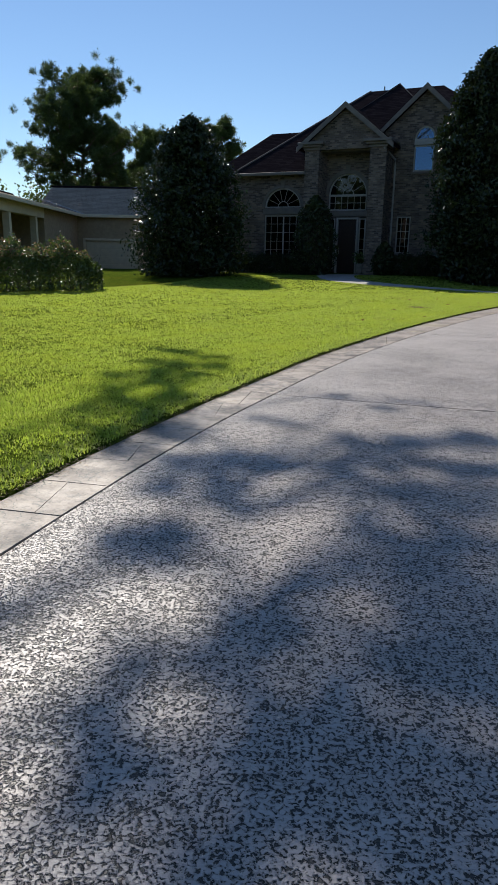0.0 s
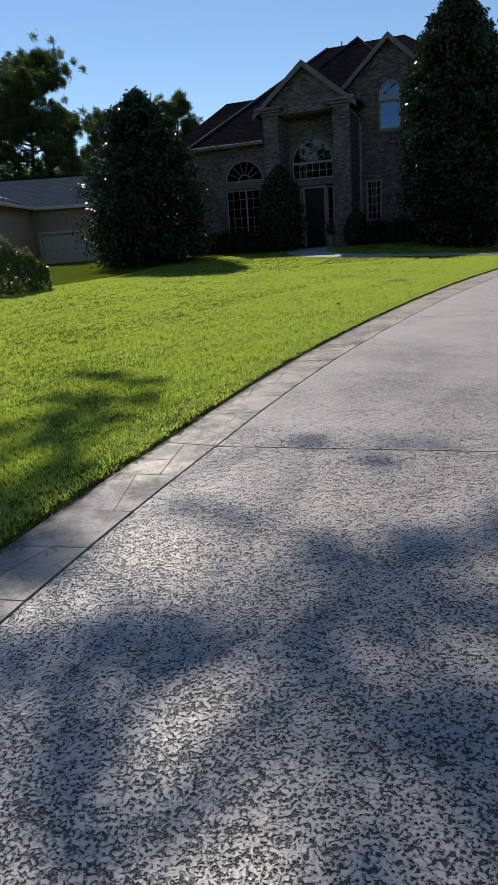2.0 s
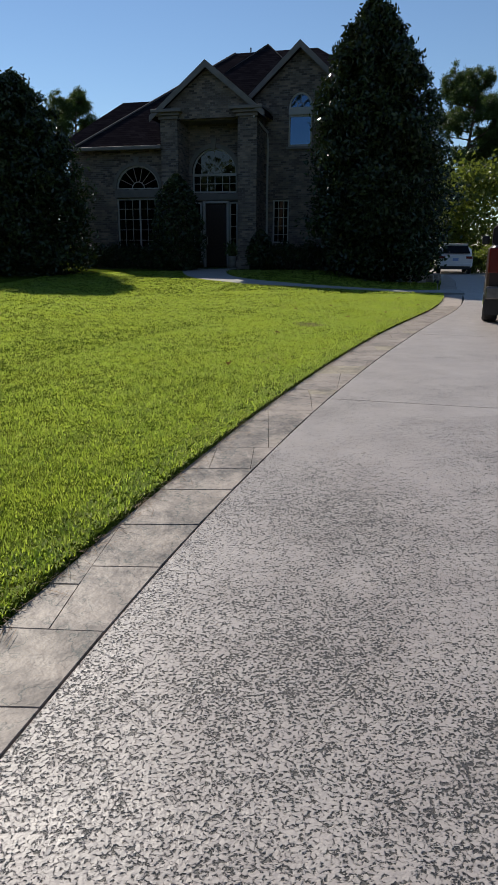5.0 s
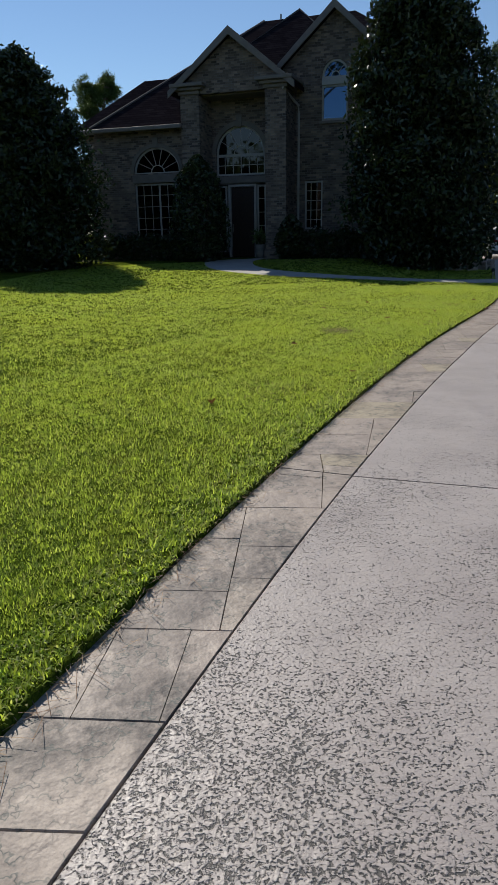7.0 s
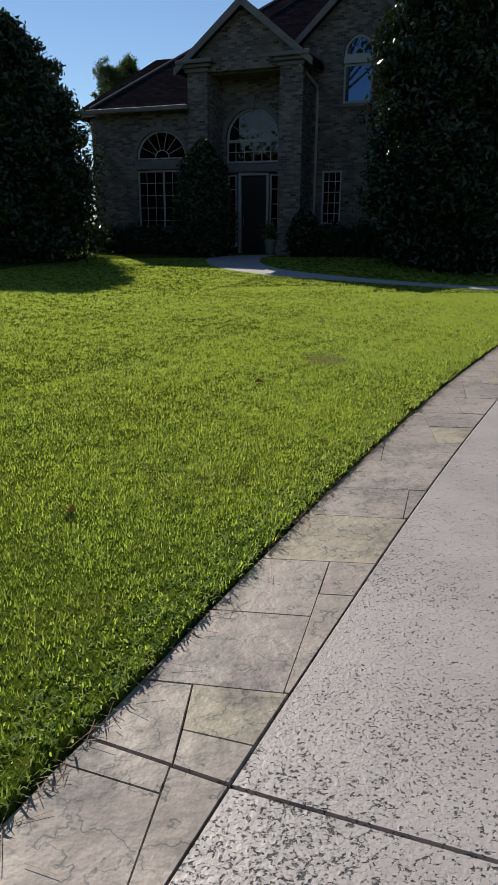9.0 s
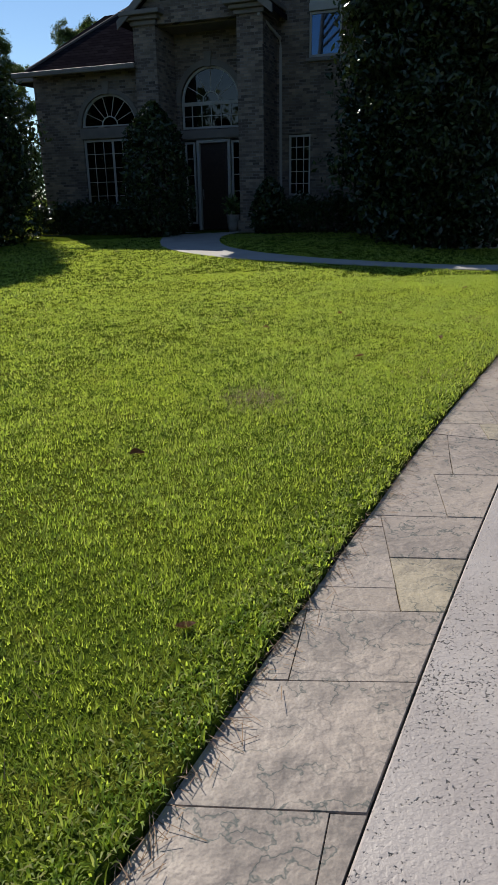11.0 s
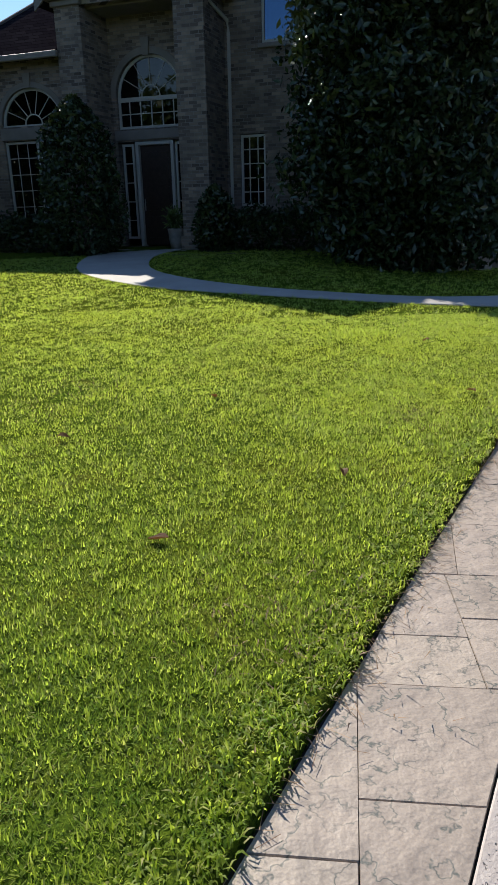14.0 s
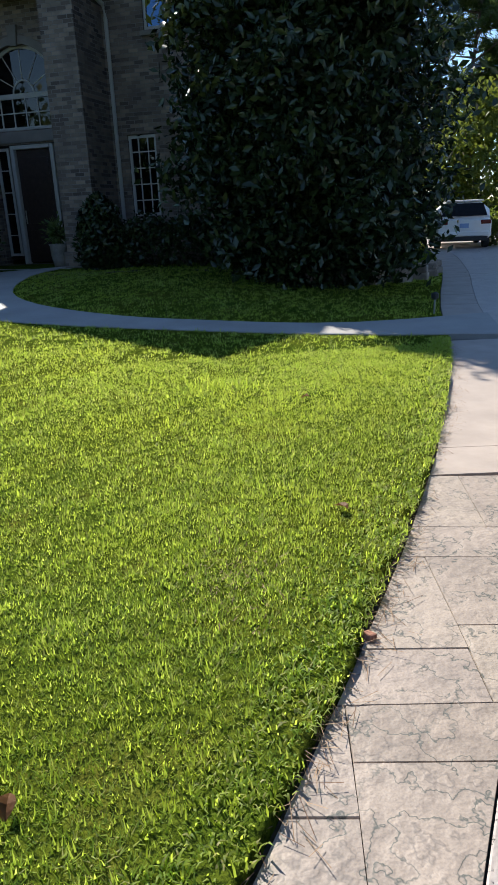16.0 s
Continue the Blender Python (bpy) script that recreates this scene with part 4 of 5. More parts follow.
    d /= np.linalg.norm(d, axis=1, keepdims=True)
    o = c + d * g.uniform(0.0, 0.05, (n, 1))
    s = np.cross(d, g.normal(size=(n, 3)))
    s /= np.linalg.norm(s, axis=1, keepdims=True) + 1e-9
    v = np.stack([o - s * 0.0075, o + s * 0.0075, o + d * g.uniform(0.12, 0.22, (n, 1))], 1).reshape(-1, 3)
    array_mesh("crown", v, np.arange(n)[:, None] * 3 + (0, 1, 2), M_PINE, t, "tufts of long green needles")


shade_pine(-11.0, 12.0, 15.0, 21)


def woods(a, b, top, count, seed):
    """A far wood from a to b as one mass of foliage with an uneven top."""
    g = np.random.default_rng(seed)
    s = g.uniform(0, 1, count)
    x, y = a[0] + (b[0] - a[0]) * s, a[1] + (b[1] - a[1]) * s
    q = s * math.hypot(b[0] - a[0], b[1] - a[1])
    roof = top * (0.72 + 0.16 * np.sin(q * 0.31 + seed) + 0.12 * np.sin(q * 0.83) + 0.08 * np.sin(q * 1.9 + 1))
    z = roof * g.uniform(0, 1, count) ** 0.8
    p = np.stack([x + g.normal(0, 2, count), y + g.normal(0, 2, count), z], 1)
    return tagged(leaves("far_woods", p, 1.1, M_PINE, None, "", 0.6, seed, 0.3), "dense dark wood around the gardens", "woods", kind="stuff")


woods((-46, -36), (70, -34), 14.0, 20000, 91)
woods((-46, -36), (-44, 34), 14.0, 14000, 92)
broadleaf(22.5, 52.0, 6.2, 3.4, 9000, 31, "leafy yellow-green tree beyond the parked cars")
broadleaf(29.0, 50.0, 7.6, 4.2, 10000, 32, "leafy yellow-green tree beyond the parked cars")
broadleaf(36.0, 49.0, 9.5, 4.4, 11000, 33, "leafy tree at the end of the driveway")
broadleaf(20.5, 62.0, 7.5, 3.8, 8000, 34, "leafy tree in the woodland behind")
broadleaf(-17.0, 62.0, 6.4, 4.5, 9000, 35, "leafy tree behind the neighbour's roof", mat=M_PINE)
broadleaf(-24.0, 54.0, 6.5, 4.5, 9000, 36, "leafy tree behind the neighbour's roof", mat=M_PINE)
broadleaf(-10.0, 62.0, 5.8, 4.2, 8000, 37, "leafy tree behind the neighbour's roof", mat=M_PINE)


# ---- shrubs and hedges ----
def hedge(name, pts, height, width, count, seed, label, mat, size=0.09, tips=None):
    """A clipped hedge along pts: twiggy core and a skin of small leaves."""
    g = np.random.default_rng(seed)
    pts = np.array(pts, float)
    seg = np.linalg.norm(np.diff(pts, axis=0), axis=1)
    c0 = pts[0]
    h = empty(name, pose(c0[0], c0[1], float(ground_z(*c0))), label, "hedge")
    s = g.uniform(0, 1, count)
    cum = np.concatenate([[0], np.cumsum(seg)]) / seg.sum()
    bx, by_ = np.interp(s, cum, pts[:, 0]), np.interp(s, cum, pts[:, 1])
    d = pts[-1] - pts[0]
    d /= np.linalg.norm(d)
    nx, ny = -d[1], d[0]
    a = g.uniform(0, math.pi, count)
    lump = 1 + 0.10 * np.sin(s * 31 + seed) + 0.07 * np.sin(s * 67 + a * 3)
    end = np.clip(np.minimum(s, 1 - s) * seg.sum() / (width * 0.6), 0, 1) ** 0.5
    r = np.abs(g.normal(1, 0.07, count)) * lump
    co, si = np.cos(a), np.sin(a)
    off = width / 2 * np.sign(co) * np.abs(co) ** 0.55 * r * (0.4 + 0.6 * end)
    z = height * np.abs(si) ** 0.5 * r * (0.55 + 0.45 * end) * g.uniform(0.75, 1, count) ** 0.5
    low = g.uniform(0, 1, count) < 0.35
    z = np.where(low, g.uniform(0.03, 0.9, count) * height * (0.55 + 0.45 * end), z)
    off = np.where(low, np.sign(co) * width / 2 * r * (0.5 + 0.5 * end) * 0.97, off)
    P = np.stack([bx + nx * off - c0[0], by_ + ny * off - c0[1], z], 1)
    bm = bmesh.new()
    for k in range(int(seg.sum() / 0.35)):
        f = (k + 0.5) / int(seg.sum() / 0.35)
        x, y = np.interp(f, cum, pts[:, 0]) - c0[0], np.interp(f, cum, pts[:, 1]) - c0[1]
        for j in range(3):
            tube(bm, [(x, y, -0.1), (x + g.normal(0, 0.12), y + g.normal(0, 0.12), height * 0.45), (x + g.normal(0, width * 0.22), y + g.normal(0, width * 0.22), height * 0.85)], [0.025, 0.016, 0.006], 4)
    part("stem_work", bm, M_BARK, h)
    leaves("foliage", P, size, mat, h, "", 0.6, seed, 0.5)
    if tips:
        m = (z > height * 0.72) & (g.uniform(0, 1, count) < 0.3)
        leaves("young_tips", P[m] + (0, 0, 0.05), size, tips, h, "pinkish young tips", 0.6, seed + 1, 1.0)
    return h


hedge("hedge", [(-5.5, 23.9), (-8.2, 21.6), (-12.0, 18.5)], 1.35, 1.9, 26000, 41, "rounded clipped hedge with pinkish tips beside the lawn", M_SHRUB, 0.10, M_BLOOM)
hedge("hedge", [(17.7, 40.3), (21.5, 38.5), (26, 36.5)], 1.4, 2.0, 15000, 42, "loose green hedge beside the parked white car", M_LEAF, 0.14)


def house_xy(u, n):
    p = DOOR + HU * u + HN * n
    return float(p[0]), float(p[1])


hedge("hedge", [house_xy(-5.4, 1.7), house_xy(-1.7, 1.9)], 0.85, 0.9, 9000, 43, "low dark clipped hedge under the arched window", M_MAGNOLIA, 0.10)
hedge("hedge", [house_xy(2.0, 1.1), house_xy(6.8, 1.1)], 0.95, 0.9, 9000, 44, "low dark clipped hedge against the brick wall", M_MAGNOLIA, 0.10)


def shrub(x, y, height, radius, count, seed, label, mat=M_MAGNOLIA, size=0.13):
    g = np.random.default_rng(seed)
    t = empty("shrub", pose(x, y, float(ground_z(x, y))), label, "shrub")
    bm = bmesh.new()
    for k in range(5):
        a = k * 1.26
        tube(bm, [(0.05 * math.cos(a), 0.05 * math.sin(a), -0.1), (radius * 0.3 * math.cos(a), radius * 0.3 * math.sin(a), height * 0.4), (radius * 0.4 * math.cos(a), radius * 0.4 * math.sin(a), height * 0.85)], [0.03, 0.02, 0.008], 5)
    part("stem_work", bm, M_BARK, t)
    h = g.uniform(0, 1, count)
    a = g.uniform(0, math.tau, count)
    r = radius * np.interp(h, [0, 0.15, 0.5, 0.8, 1], [0.65, 0.95, 1, 0.7, 0.1]) * g.uniform(0.55, 1.08, count) * (1 + 0.13 * np.sin(a * 4 + h * 8))
    leaves("foliage", np.stack([r * np.cos(a), r * np.sin(a), h * height], 1), size, mat, t, "", 0.5, seed, 0.5)
    return t


shrub(2.35, 33.6, 3.5, 0.95, 11000, 51, "tall dark evergreen shrub beside the entrance")
shrub(*house_xy(2.35, 1.55), 1.5, 0.5, 3500, 52, "dark evergreen shrub beside the brick pier")

# ---- walkway and planting bed ----
def strip(name, left, right, top, material, z_of):
    """A slab between two edge lines of the same number of points."""
    bm = bmesh.new()
    rows = []
    for (x0, y0), (x1, y1) in zip(left, right):
        row = [(x0, y0, -0.12), (x0, y0, top - 0.008), (x0 + (x1 - x0) * 0.02, y0 + (y1 - y0) * 0.02, top), (x1 + (x0 - x1) * 0.02, y1 + (y0 - y1) * 0.02, top), (x1, y1, top - 0.008), (x1, y1, -0.12)]
        rows.append([bm.verts.new((x, y, z_of(x, y) + z)) for x, y, z in row])
    for a, b in zip(rows, rows[1:]):
        for i in range(5):
            bm.faces.new((a[i], a[i + 1], b[i + 1], b[i]))
    bm.faces.new(rows[0])
    bm.faces.new(rows[-1][::-1])
    bmesh.ops.recalc_face_normals(bm, faces=bm.faces)
    return bm


def smooth_line(pts, n):
    pts = np.array(pts, float)
    t = np.linspace(0, len(pts) - 1, n)
    out = []
    for f in t:
        i = min(int(f), len(pts) - 2)
        p0, p1, p2, p3 = (pts[max(0, min(len(pts) - 1, i + k))] for k in (-1, 0, 1, 2))
        s = f - i
        out.append(0.5 * (2 * p1 + (p2 - p0) * s + (2 * p0 - 5 * p1 + 4 * p2 - p3) * s * s + (3 * p1 - p0 - 3 * p2 + p3) * s ** 3))
    return [tuple(p) for p in out]


front_line = smooth_line([(10.25, 25.22), (8.0, 26.0), (6.1, 26.75), (5.0, 27.35), (4.1, 28.1), (3.0, 29.6), (2.5, 31.2), (2.5, 33.4)], 25)
back_line = smooth_line([(10.78, 26.7), (8.7, 26.55), (7.1, 27.0), (5.9, 27.6), (4.8, 28.8), (4.1, 30.4), (4.1, 32.4), (4.7, 34.0)], 25)
walkway = link("garden_walkway", strip("walkway", front_line, back_line, 0.05, M_WALKWAY, lambda x, y: float(ground_z(x, y))), M_WALKWAY)
tagged(walkway, "curved pale concrete walkway leading to the front door", "walkway", kind="structure")

bed_l = [house_xy(u, 0.1) for u in np.linspace(-6, 7, 12)]
bed_r = [house_xy(u, 2.3 + 0.25 * math.sin(u)) for u in np.linspace(-6, 7, 12)]
tagged(link("planting_bed", strip("bed", bed_l, bed_r, 0.03, M_SOIL, lambda x, y: float(ground_z(x, y))), M_SOIL),
       "dark mulched planting bed along the house", "planting bed", kind="structure")
for k, (x, y) in enumerate(((11.6, 31.2), (12.0, 31.7), (12.35, 32.3), (11.1, 30.8), (10.5, 30.5), (9.9, 30.4), (9.3, 30.4))):
    b = empty("edging_stone", pose(x, y, float(ground_z(x, y)), 0, 0, -30 + 17 * k), "rough stone block edging the tree bed", "stone", "edging stones")
    part("block", boxes((-0.22, 0.22, -0.12, 0.12, 0.0, 0.16), bevel=0.03), M_STONE, b)
    part("block", boxes((-0.19, 0.2, -0.1, 0.11, 0.158, 0.29), bevel=0.03), M_STONE, b)

stake = empty("path_light", pose(10.15, 26.95, 0.02), "small solar stake light at the bed's corner", "path light")
part("stake", tube(bmesh.new(), [(0, 0, -0.1), (0, 0, 0.2)], [0.012, 0.012], 6), M_METAL, stake)
part("head", tube(bmesh.new(), [(0, 0, 0.2), (0, 0, 0.22), (0, 0, 0.28), (0, 0, 0.3)], [0.02, 0.05, 0.05, 0.015], 10), M_BLACK, stake)


def planter(u, n, r, h, seed, label):
    x, y = house_xy(u, n)
    p = empty("planter", pose(x, y, 0.42 if n < 1.4 else float(ground_z(x, y)) + 0.03), label, "planter")
    part("pot", tube(bmesh.new(), [(0, 0, 0), (0, 0, h * 0.5), (0, 0, h * 0.9), (0, 0, h)], [r * 0.7, r * 0.95, r, r * 1.1], 16), M_POT, p, smooth=True)
    g = np.random.default_rng(seed)
    c = g.normal(size=(500, 3)) * (r * 0.6, r * 0.6, 0.14) + (0, 0, h + 0.22)
    tagged(leaves("plant", c, 0.11, M_SHRUB, p, "", 0.4, seed, 0.6), "small green leaves", kind="stuff")
    return p


planter(-0.85, 1.0, 0.22, 0.42, 61, "glazed pot with a small plant by the front door")
planter(1.05, 1.05, 0.2, 0.5, 62, "pale pot with a small plant beside the brick pier")


# ---- vehicles ----
def wheel(parent, x, y, r, w):
    wh = part("wheel", tube(bmesh.new(), [(x - w / 2, y, r), (x - w / 2 + 0.03, y, r), (x + w / 2 - 0.03, y, r), (x + w / 2, y, r)], [r * 0.92, r, r, r * 0.92], 24), M_TYRE, parent, "black tyre")
    s = 1 if x > 0 else -1
    part("rim", tube(bmesh.new(), [(x + s * (w / 2 - 0.02), y, r), (x + s * (w / 2 + 0.012), y, r)], [r * 0.62, r * 0.5], 16), M_CHROME, wh)


def loft(bm, sections):
    """Joins equal-sized outlines of (x, y, z)."""
    rings = [[bm.verts.new(p) for p in s] for s in sections]
    n = len(rings[0])
    for a, b in zip(rings, rings[1:]):
        for i in range(n):
            bm.faces.new((a[i], b[i], b[(i + 1) % n], a[(i + 1) % n]))
    bm.faces.new(rings[0])
    bm.faces.new(rings[-1][::-1])
    bmesh.ops.recalc_face_normals(bm, faces=bm.faces)
    return bm


def ring_at(y, hw, z0, z1, c=0.12, top=None):
    tw = top or hw
    return [(-hw, y, z0 + c), (-hw + c, y, z0), (hw - c, y, z0), (hw, y, z0 + c), (hw, y, z0 + 0.55 * (z1 - z0)), (tw, y, z1 - c), (tw - c, y, z1), (-tw + c, y, z1), (-tw, y, z1 - c), (-hw, y, z0 + 0.55 * (z1 - z0))]


# pickup, seen from behind; local y points to its front, origin under the rear axle
TA = 27.0
t_r = np.array((math.cos(radians(TA)), -math.sin(radians(TA))))
t_o = np.array((7.40, 18.45)) + t_r * 0.99
truck = empty("pickup_truck", pose(float(t_o[0]), float(t_o[1]), 0.0, 0, 0, -TA), "dark maroon pickup truck parked on the driveway, tailgate closed", "truck")
part("body", loft(bmesh.new(), [ring_at(-1.15, 0.93, 0.62, 1.36, 0.06), ring_at(-1.1, 0.97, 0.6, 1.38, 0.07), ring_at(1.0, 1.0, 0.5, 1.38, 0.07), ring_at(2.8, 1.0, 0.45, 1.36, 0.1), ring_at(4.3, 0.98, 0.45, 1.25, 0.12), ring_at(4.6, 0.9, 0.5, 1.1, 0.12)]), M_TRUCK, truck)
part("cab", loft(bmesh.new(), [ring_at(1.02, 0.93, 1.34, 1.98, 0.1, 0.74), ring_at(1.3, 0.93, 1.34, 2.0, 0.1, 0.76), ring_at(2.4, 0.93, 1.34, 2.0, 0.1, 0.76), ring_at(3.3, 0.9, 1.3, 1.42, 0.04, 0.86)]), M_TRUCK, truck)
part("rear_window", prism(bmesh.new(), [(-0.72, 1.44), (0.72, 1.44), (0.64, 1.9), (-0.64, 1.9)], 1.0, 1.015), M_CARGLASS, truck)
gate = part("tailgate", boxes((-0.78, 0.78, -1.185, -1.145, 0.72, 1.35), bevel=0.015), M_TRUCK, truck)
part("lettering", boxes((-0.10, 0.42, -1.192, -1.186, 1.13, 1.165), (-0.10, 0.55, -1.192, -1.186, 0.93, 0.95)), M_CHROME, gate, "small silver lettering")
part("gate_handle", boxes((-0.12, 0.12, -1.2, -1.184, 1.24, 1.31), bevel=0.006), M_BLACK, gate)
for s in (-1, 1):
    part("tail_lamp", boxes((s * 0.88 - 0.085, s * 0.88 + 0.085, -1.19, -1.1, 0.92, 1.34), bevel=0.02), M_TAIL, truck, "red tail lamp")
    part("mud_flap", boxes((s * 0.83 - 0.14, s * 0.83 + 0.14, -0.52, -0.5, 0.16, 0.62)), M_BLACK, truck)
    wheel(truck, s * 0.86, 0.0, 0.40, 0.27)
    wheel(truck, s * 0.86, 3.6, 0.40, 0.27)
    part("wing_mirror", boxes((s * 1.06 - 0.08, s * 1.06 + 0.08, 2.6, 2.68, 1.40, 1.58), bevel=0.03), M_BLACK, truck)
bumper = part("bumper", boxes((-0.97, -0.3, -1.36, -1.16, 0.50, 0.70), (0.3, 0.97, -1.36, -1.16, 0.50, 0.70), (-0.3, 0.3, -1.33, -1.16, 0.48, 0.66), bevel=0.02), M_BUMPER, truck, "dull chrome step bumper")
plate = part("number_plate", boxes((-0.155, 0.155, -1.345, -1.332, 0.50, 0.655)), M_PLATE, bumper)
for k in range(6):
    part("character_bar", boxes((-0.12 + k * 0.042, -0.095 + k * 0.042, -1.349, -1.345, 0.54, 0.61)), M_BLACK, truck)
part("hitch", boxes((-0.05, 0.05, -1.4, -0.9, 0.40, 0.48)), M_BLACK, truck)
part("axle", tube(bmesh.new(), [(-0.8, 0, 0.4), (-0.15, 0, 0.4), (-0.1, 0, 0.4), (0.1, 0, 0.4), (0.15, 0, 0.4), (0.8, 0, 0.4)], [0.05, 0.05, 0.15, 0.15, 0.05, 0.05], 10), M_BLACK, truck)

# white hatchback, seen from behind; origin under its rear bumper
suv = empty("white_car", pose(16.3, 39.2, 0.0, 0, 0, -20) @ Matrix.Diagonal((0.9, 0.9, 0.88, 1)), "white estate car parked at the end of the driveway", "car")
part("body", loft(bmesh.new(), [ring_at(0.0, 0.86, 0.42, 0.98, 0.1), ring_at(0.12, 0.92, 0.32, 1.06, 0.12), ring_at(1.0, 0.94, 0.28, 1.08, 0.12), ring_at(3.0, 0.94, 0.28, 1.02, 0.12), ring_at(4.2, 0.9, 0.32, 0.86, 0.14), ring_at(4.6, 0.78, 0.4, 0.72, 0.12)]), M_CARWHITE, suv, smooth=False)
part("cabin", loft(bmesh.new(), [ring_at(0.12, 0.86, 1.0, 1.1, 0.03, 0.84), ring_at(0.5, 0.86, 1.0, 1.6, 0.1, 0.66), ring_at(1.6, 0.86, 1.0, 1.66, 0.1, 0.66), ring_at(2.6, 0.86, 1.0, 1.6, 0.1, 0.64), ring_at(3.5, 0.84, 0.96, 1.04, 0.03, 0.8)]), M_CARWHITE, suv)
bm = bmesh.new()
vs = [bm.verts.new(p) for p in ((-0.76, 0.06, 1.12), (0.76, 0.06, 1.12), (0.63, 0.38, 1.54), (-0.63, 0.38, 1.54))]
bm.faces.new(vs)
bmesh.ops.solidify(bm, geom=bm.faces[:], thickness=-0.02)
part("rear_window", bm, M_CARGLASS, suv)
part("spoiler", boxes((-0.64, 0.64, 0.36, 0.62, 1.60, 1.65), bevel=0.015), M_CARWHITE, suv)
for s in (-1, 1):
    part("tail_lamp", boxes((s * 0.72 - 0.17, s * 0.72 + 0.17, -0.025, 0.09, 0.84, 0.98), bevel=0.02), M_TAIL, suv, "dark red tail lamp")
    wheel(suv, s * 0.82, 0.85, 0.34, 0.22)
    wheel(suv, s * 0.82, 3.6, 0.34, 0.22)
part("number_plate", boxes((-0.15, 0.15, -0.02, 0.005, 0.72, 0.87)), M_BLUE, suv)
part("bumper", boxes((-0.84, 0.84, -0.06, 0.06, 0.44, 0.60), bevel=0.03), M_CARWHITE, suv)
part("lower_trim", boxes((-0.8, 0.8, -0.03, 0.08, 0.27, 0.43), bevel=0.03), M_BLACK, suv)


# ---- grass ----
def blades(points, length, width, seed, lean=1.15):
    """Bent blades, each a quad and a tip."""
    g = np.random.default_rng(seed)
    n = len(points)
    a = g.uniform(0, math.tau, n)
    d = np.stack([np.cos(a), np.sin(a), np.zeros(n)], 1)
    s = np.stack([-np.sin(a), np.cos(a), np.zeros(n)], 1)
    tuft = 1 + 0.38 * np.sin(points[:, 0] * 31 + 2.2 * np.sin(points[:, 1] * 17)) * np.sin(points[:, 1] * 27 + 2.2 * np.sin(points[:, 0] * 19))
    L = (length * tuft * g.uniform(0.55, 1.25, n))[:, None]
    W = (width * g.uniform(0.7, 1.3, n))[:, None]
    k = (lean * g.uniform(0.3, 1.4, n))[:, None]
    up = np.array((0, 0, 1.0))
    tw = g.normal(0, 0.35, (n, 1))
    mid = points + (d * np.sin(k * 0.6) + up * np.cos(k * 0.6)) * L * 0.55
    tip = mid + (d * np.sin(k * 1.5) + up * np.cos(k * 1.5)) * L * 0.45
    side = s + up * tw
    return np.stack([points - s * W * 0.5, points + s * W * 0.5, mid - side * W * 0.5, mid + side * W * 0.5, tip], 1)


def scatter(y0, y1, w0, w1, density, seed):
    """Blades in small tufts, with gaps between them."""
    g = np.random.default_rng(seed)
    per = 11
    n = int((y1 - y0) * (w1 - w0) * density / per)
    y = np.repeat(g.uniform(y0, y1, n), per) + g.normal(0, 0.026, n * per)
    w = np.repeat(g.uniform(w0, w1, n), per) + g.normal(0, 0.026, n * per)
    return edge_x(y) - 0.018 - np.abs(w), y, g


def patchy(x, y):
    """Where the growth is thin."""
    return 0.5 + 0.5 * np.sin(x * 1.7 + 1.3 * np.sin(y * 0.9)) * np.sin(y * 1.4 + 1.7 * np.sin(x * 1.1 + 2))


def inside(x, y, outline):
    """Which points lie within a closed outline."""
    odd = np.zeros(len(x), bool)
    for (xa, ya), (xb, yb) in zip(outline, outline[1:] + outline[:1]):
        if ya != yb:
            odd ^= ((ya > y) != (yb > y)) & (x < (xb - xa) * (y - ya) / (yb - ya) + xa)
    return odd


fine_blades, far_blades = [], []
for y0, y1, w0, w1, dens, ln, wd, seed, near in (
        (2.0, 25.3, 0.0, 0.25, 10500, 0.040, 0.0055, 1, True), (5.0, 25.0, 0.25, 1.6, 25000, 0.034, 0.0068, 2, False), (7.0, 25.0, 1.6, 3.6, 15000, 0.034, 0.0085, 3, False),
        (2.0, 7.0, 0.25, 3.6, 9000, 0.036, 0.009, 4, False), (3.0, 26.0, 3.6, 7.0, 7000, 0.037, 0.0105, 5, False), (4.0, 33.0, 7.0, 15.0, 2600, 0.044, 0.018, 6, False),
        (25.0, 33.0, 0.0, 7.0, 1600, 0.05, 0.012, 7, False)):
    x, y, g = scatter(y0, y1, w0, w1, dens, seed)
    keep = g.uniform(0, 1, len(x)) < 0.55 + 0.5 * patchy(x, y)
    if w0 < 0.1 and y0 < 10:
        x = x + 0.025 * np.minimum(1, g.exponential(0.5, len(x)))
    keep &= ~inside(x, y, front_line + back_line[::-1])
    x, y = x[keep], y[keep]
    p = np.stack([x, y, ground_z(x, y) + 0.024], 1)
    v = blades(p, ln, wd, seed + 70)
    if near:
        fine_blades.append(v)
    else:
        far_blades.append(v[:, (0, 1, 4)])
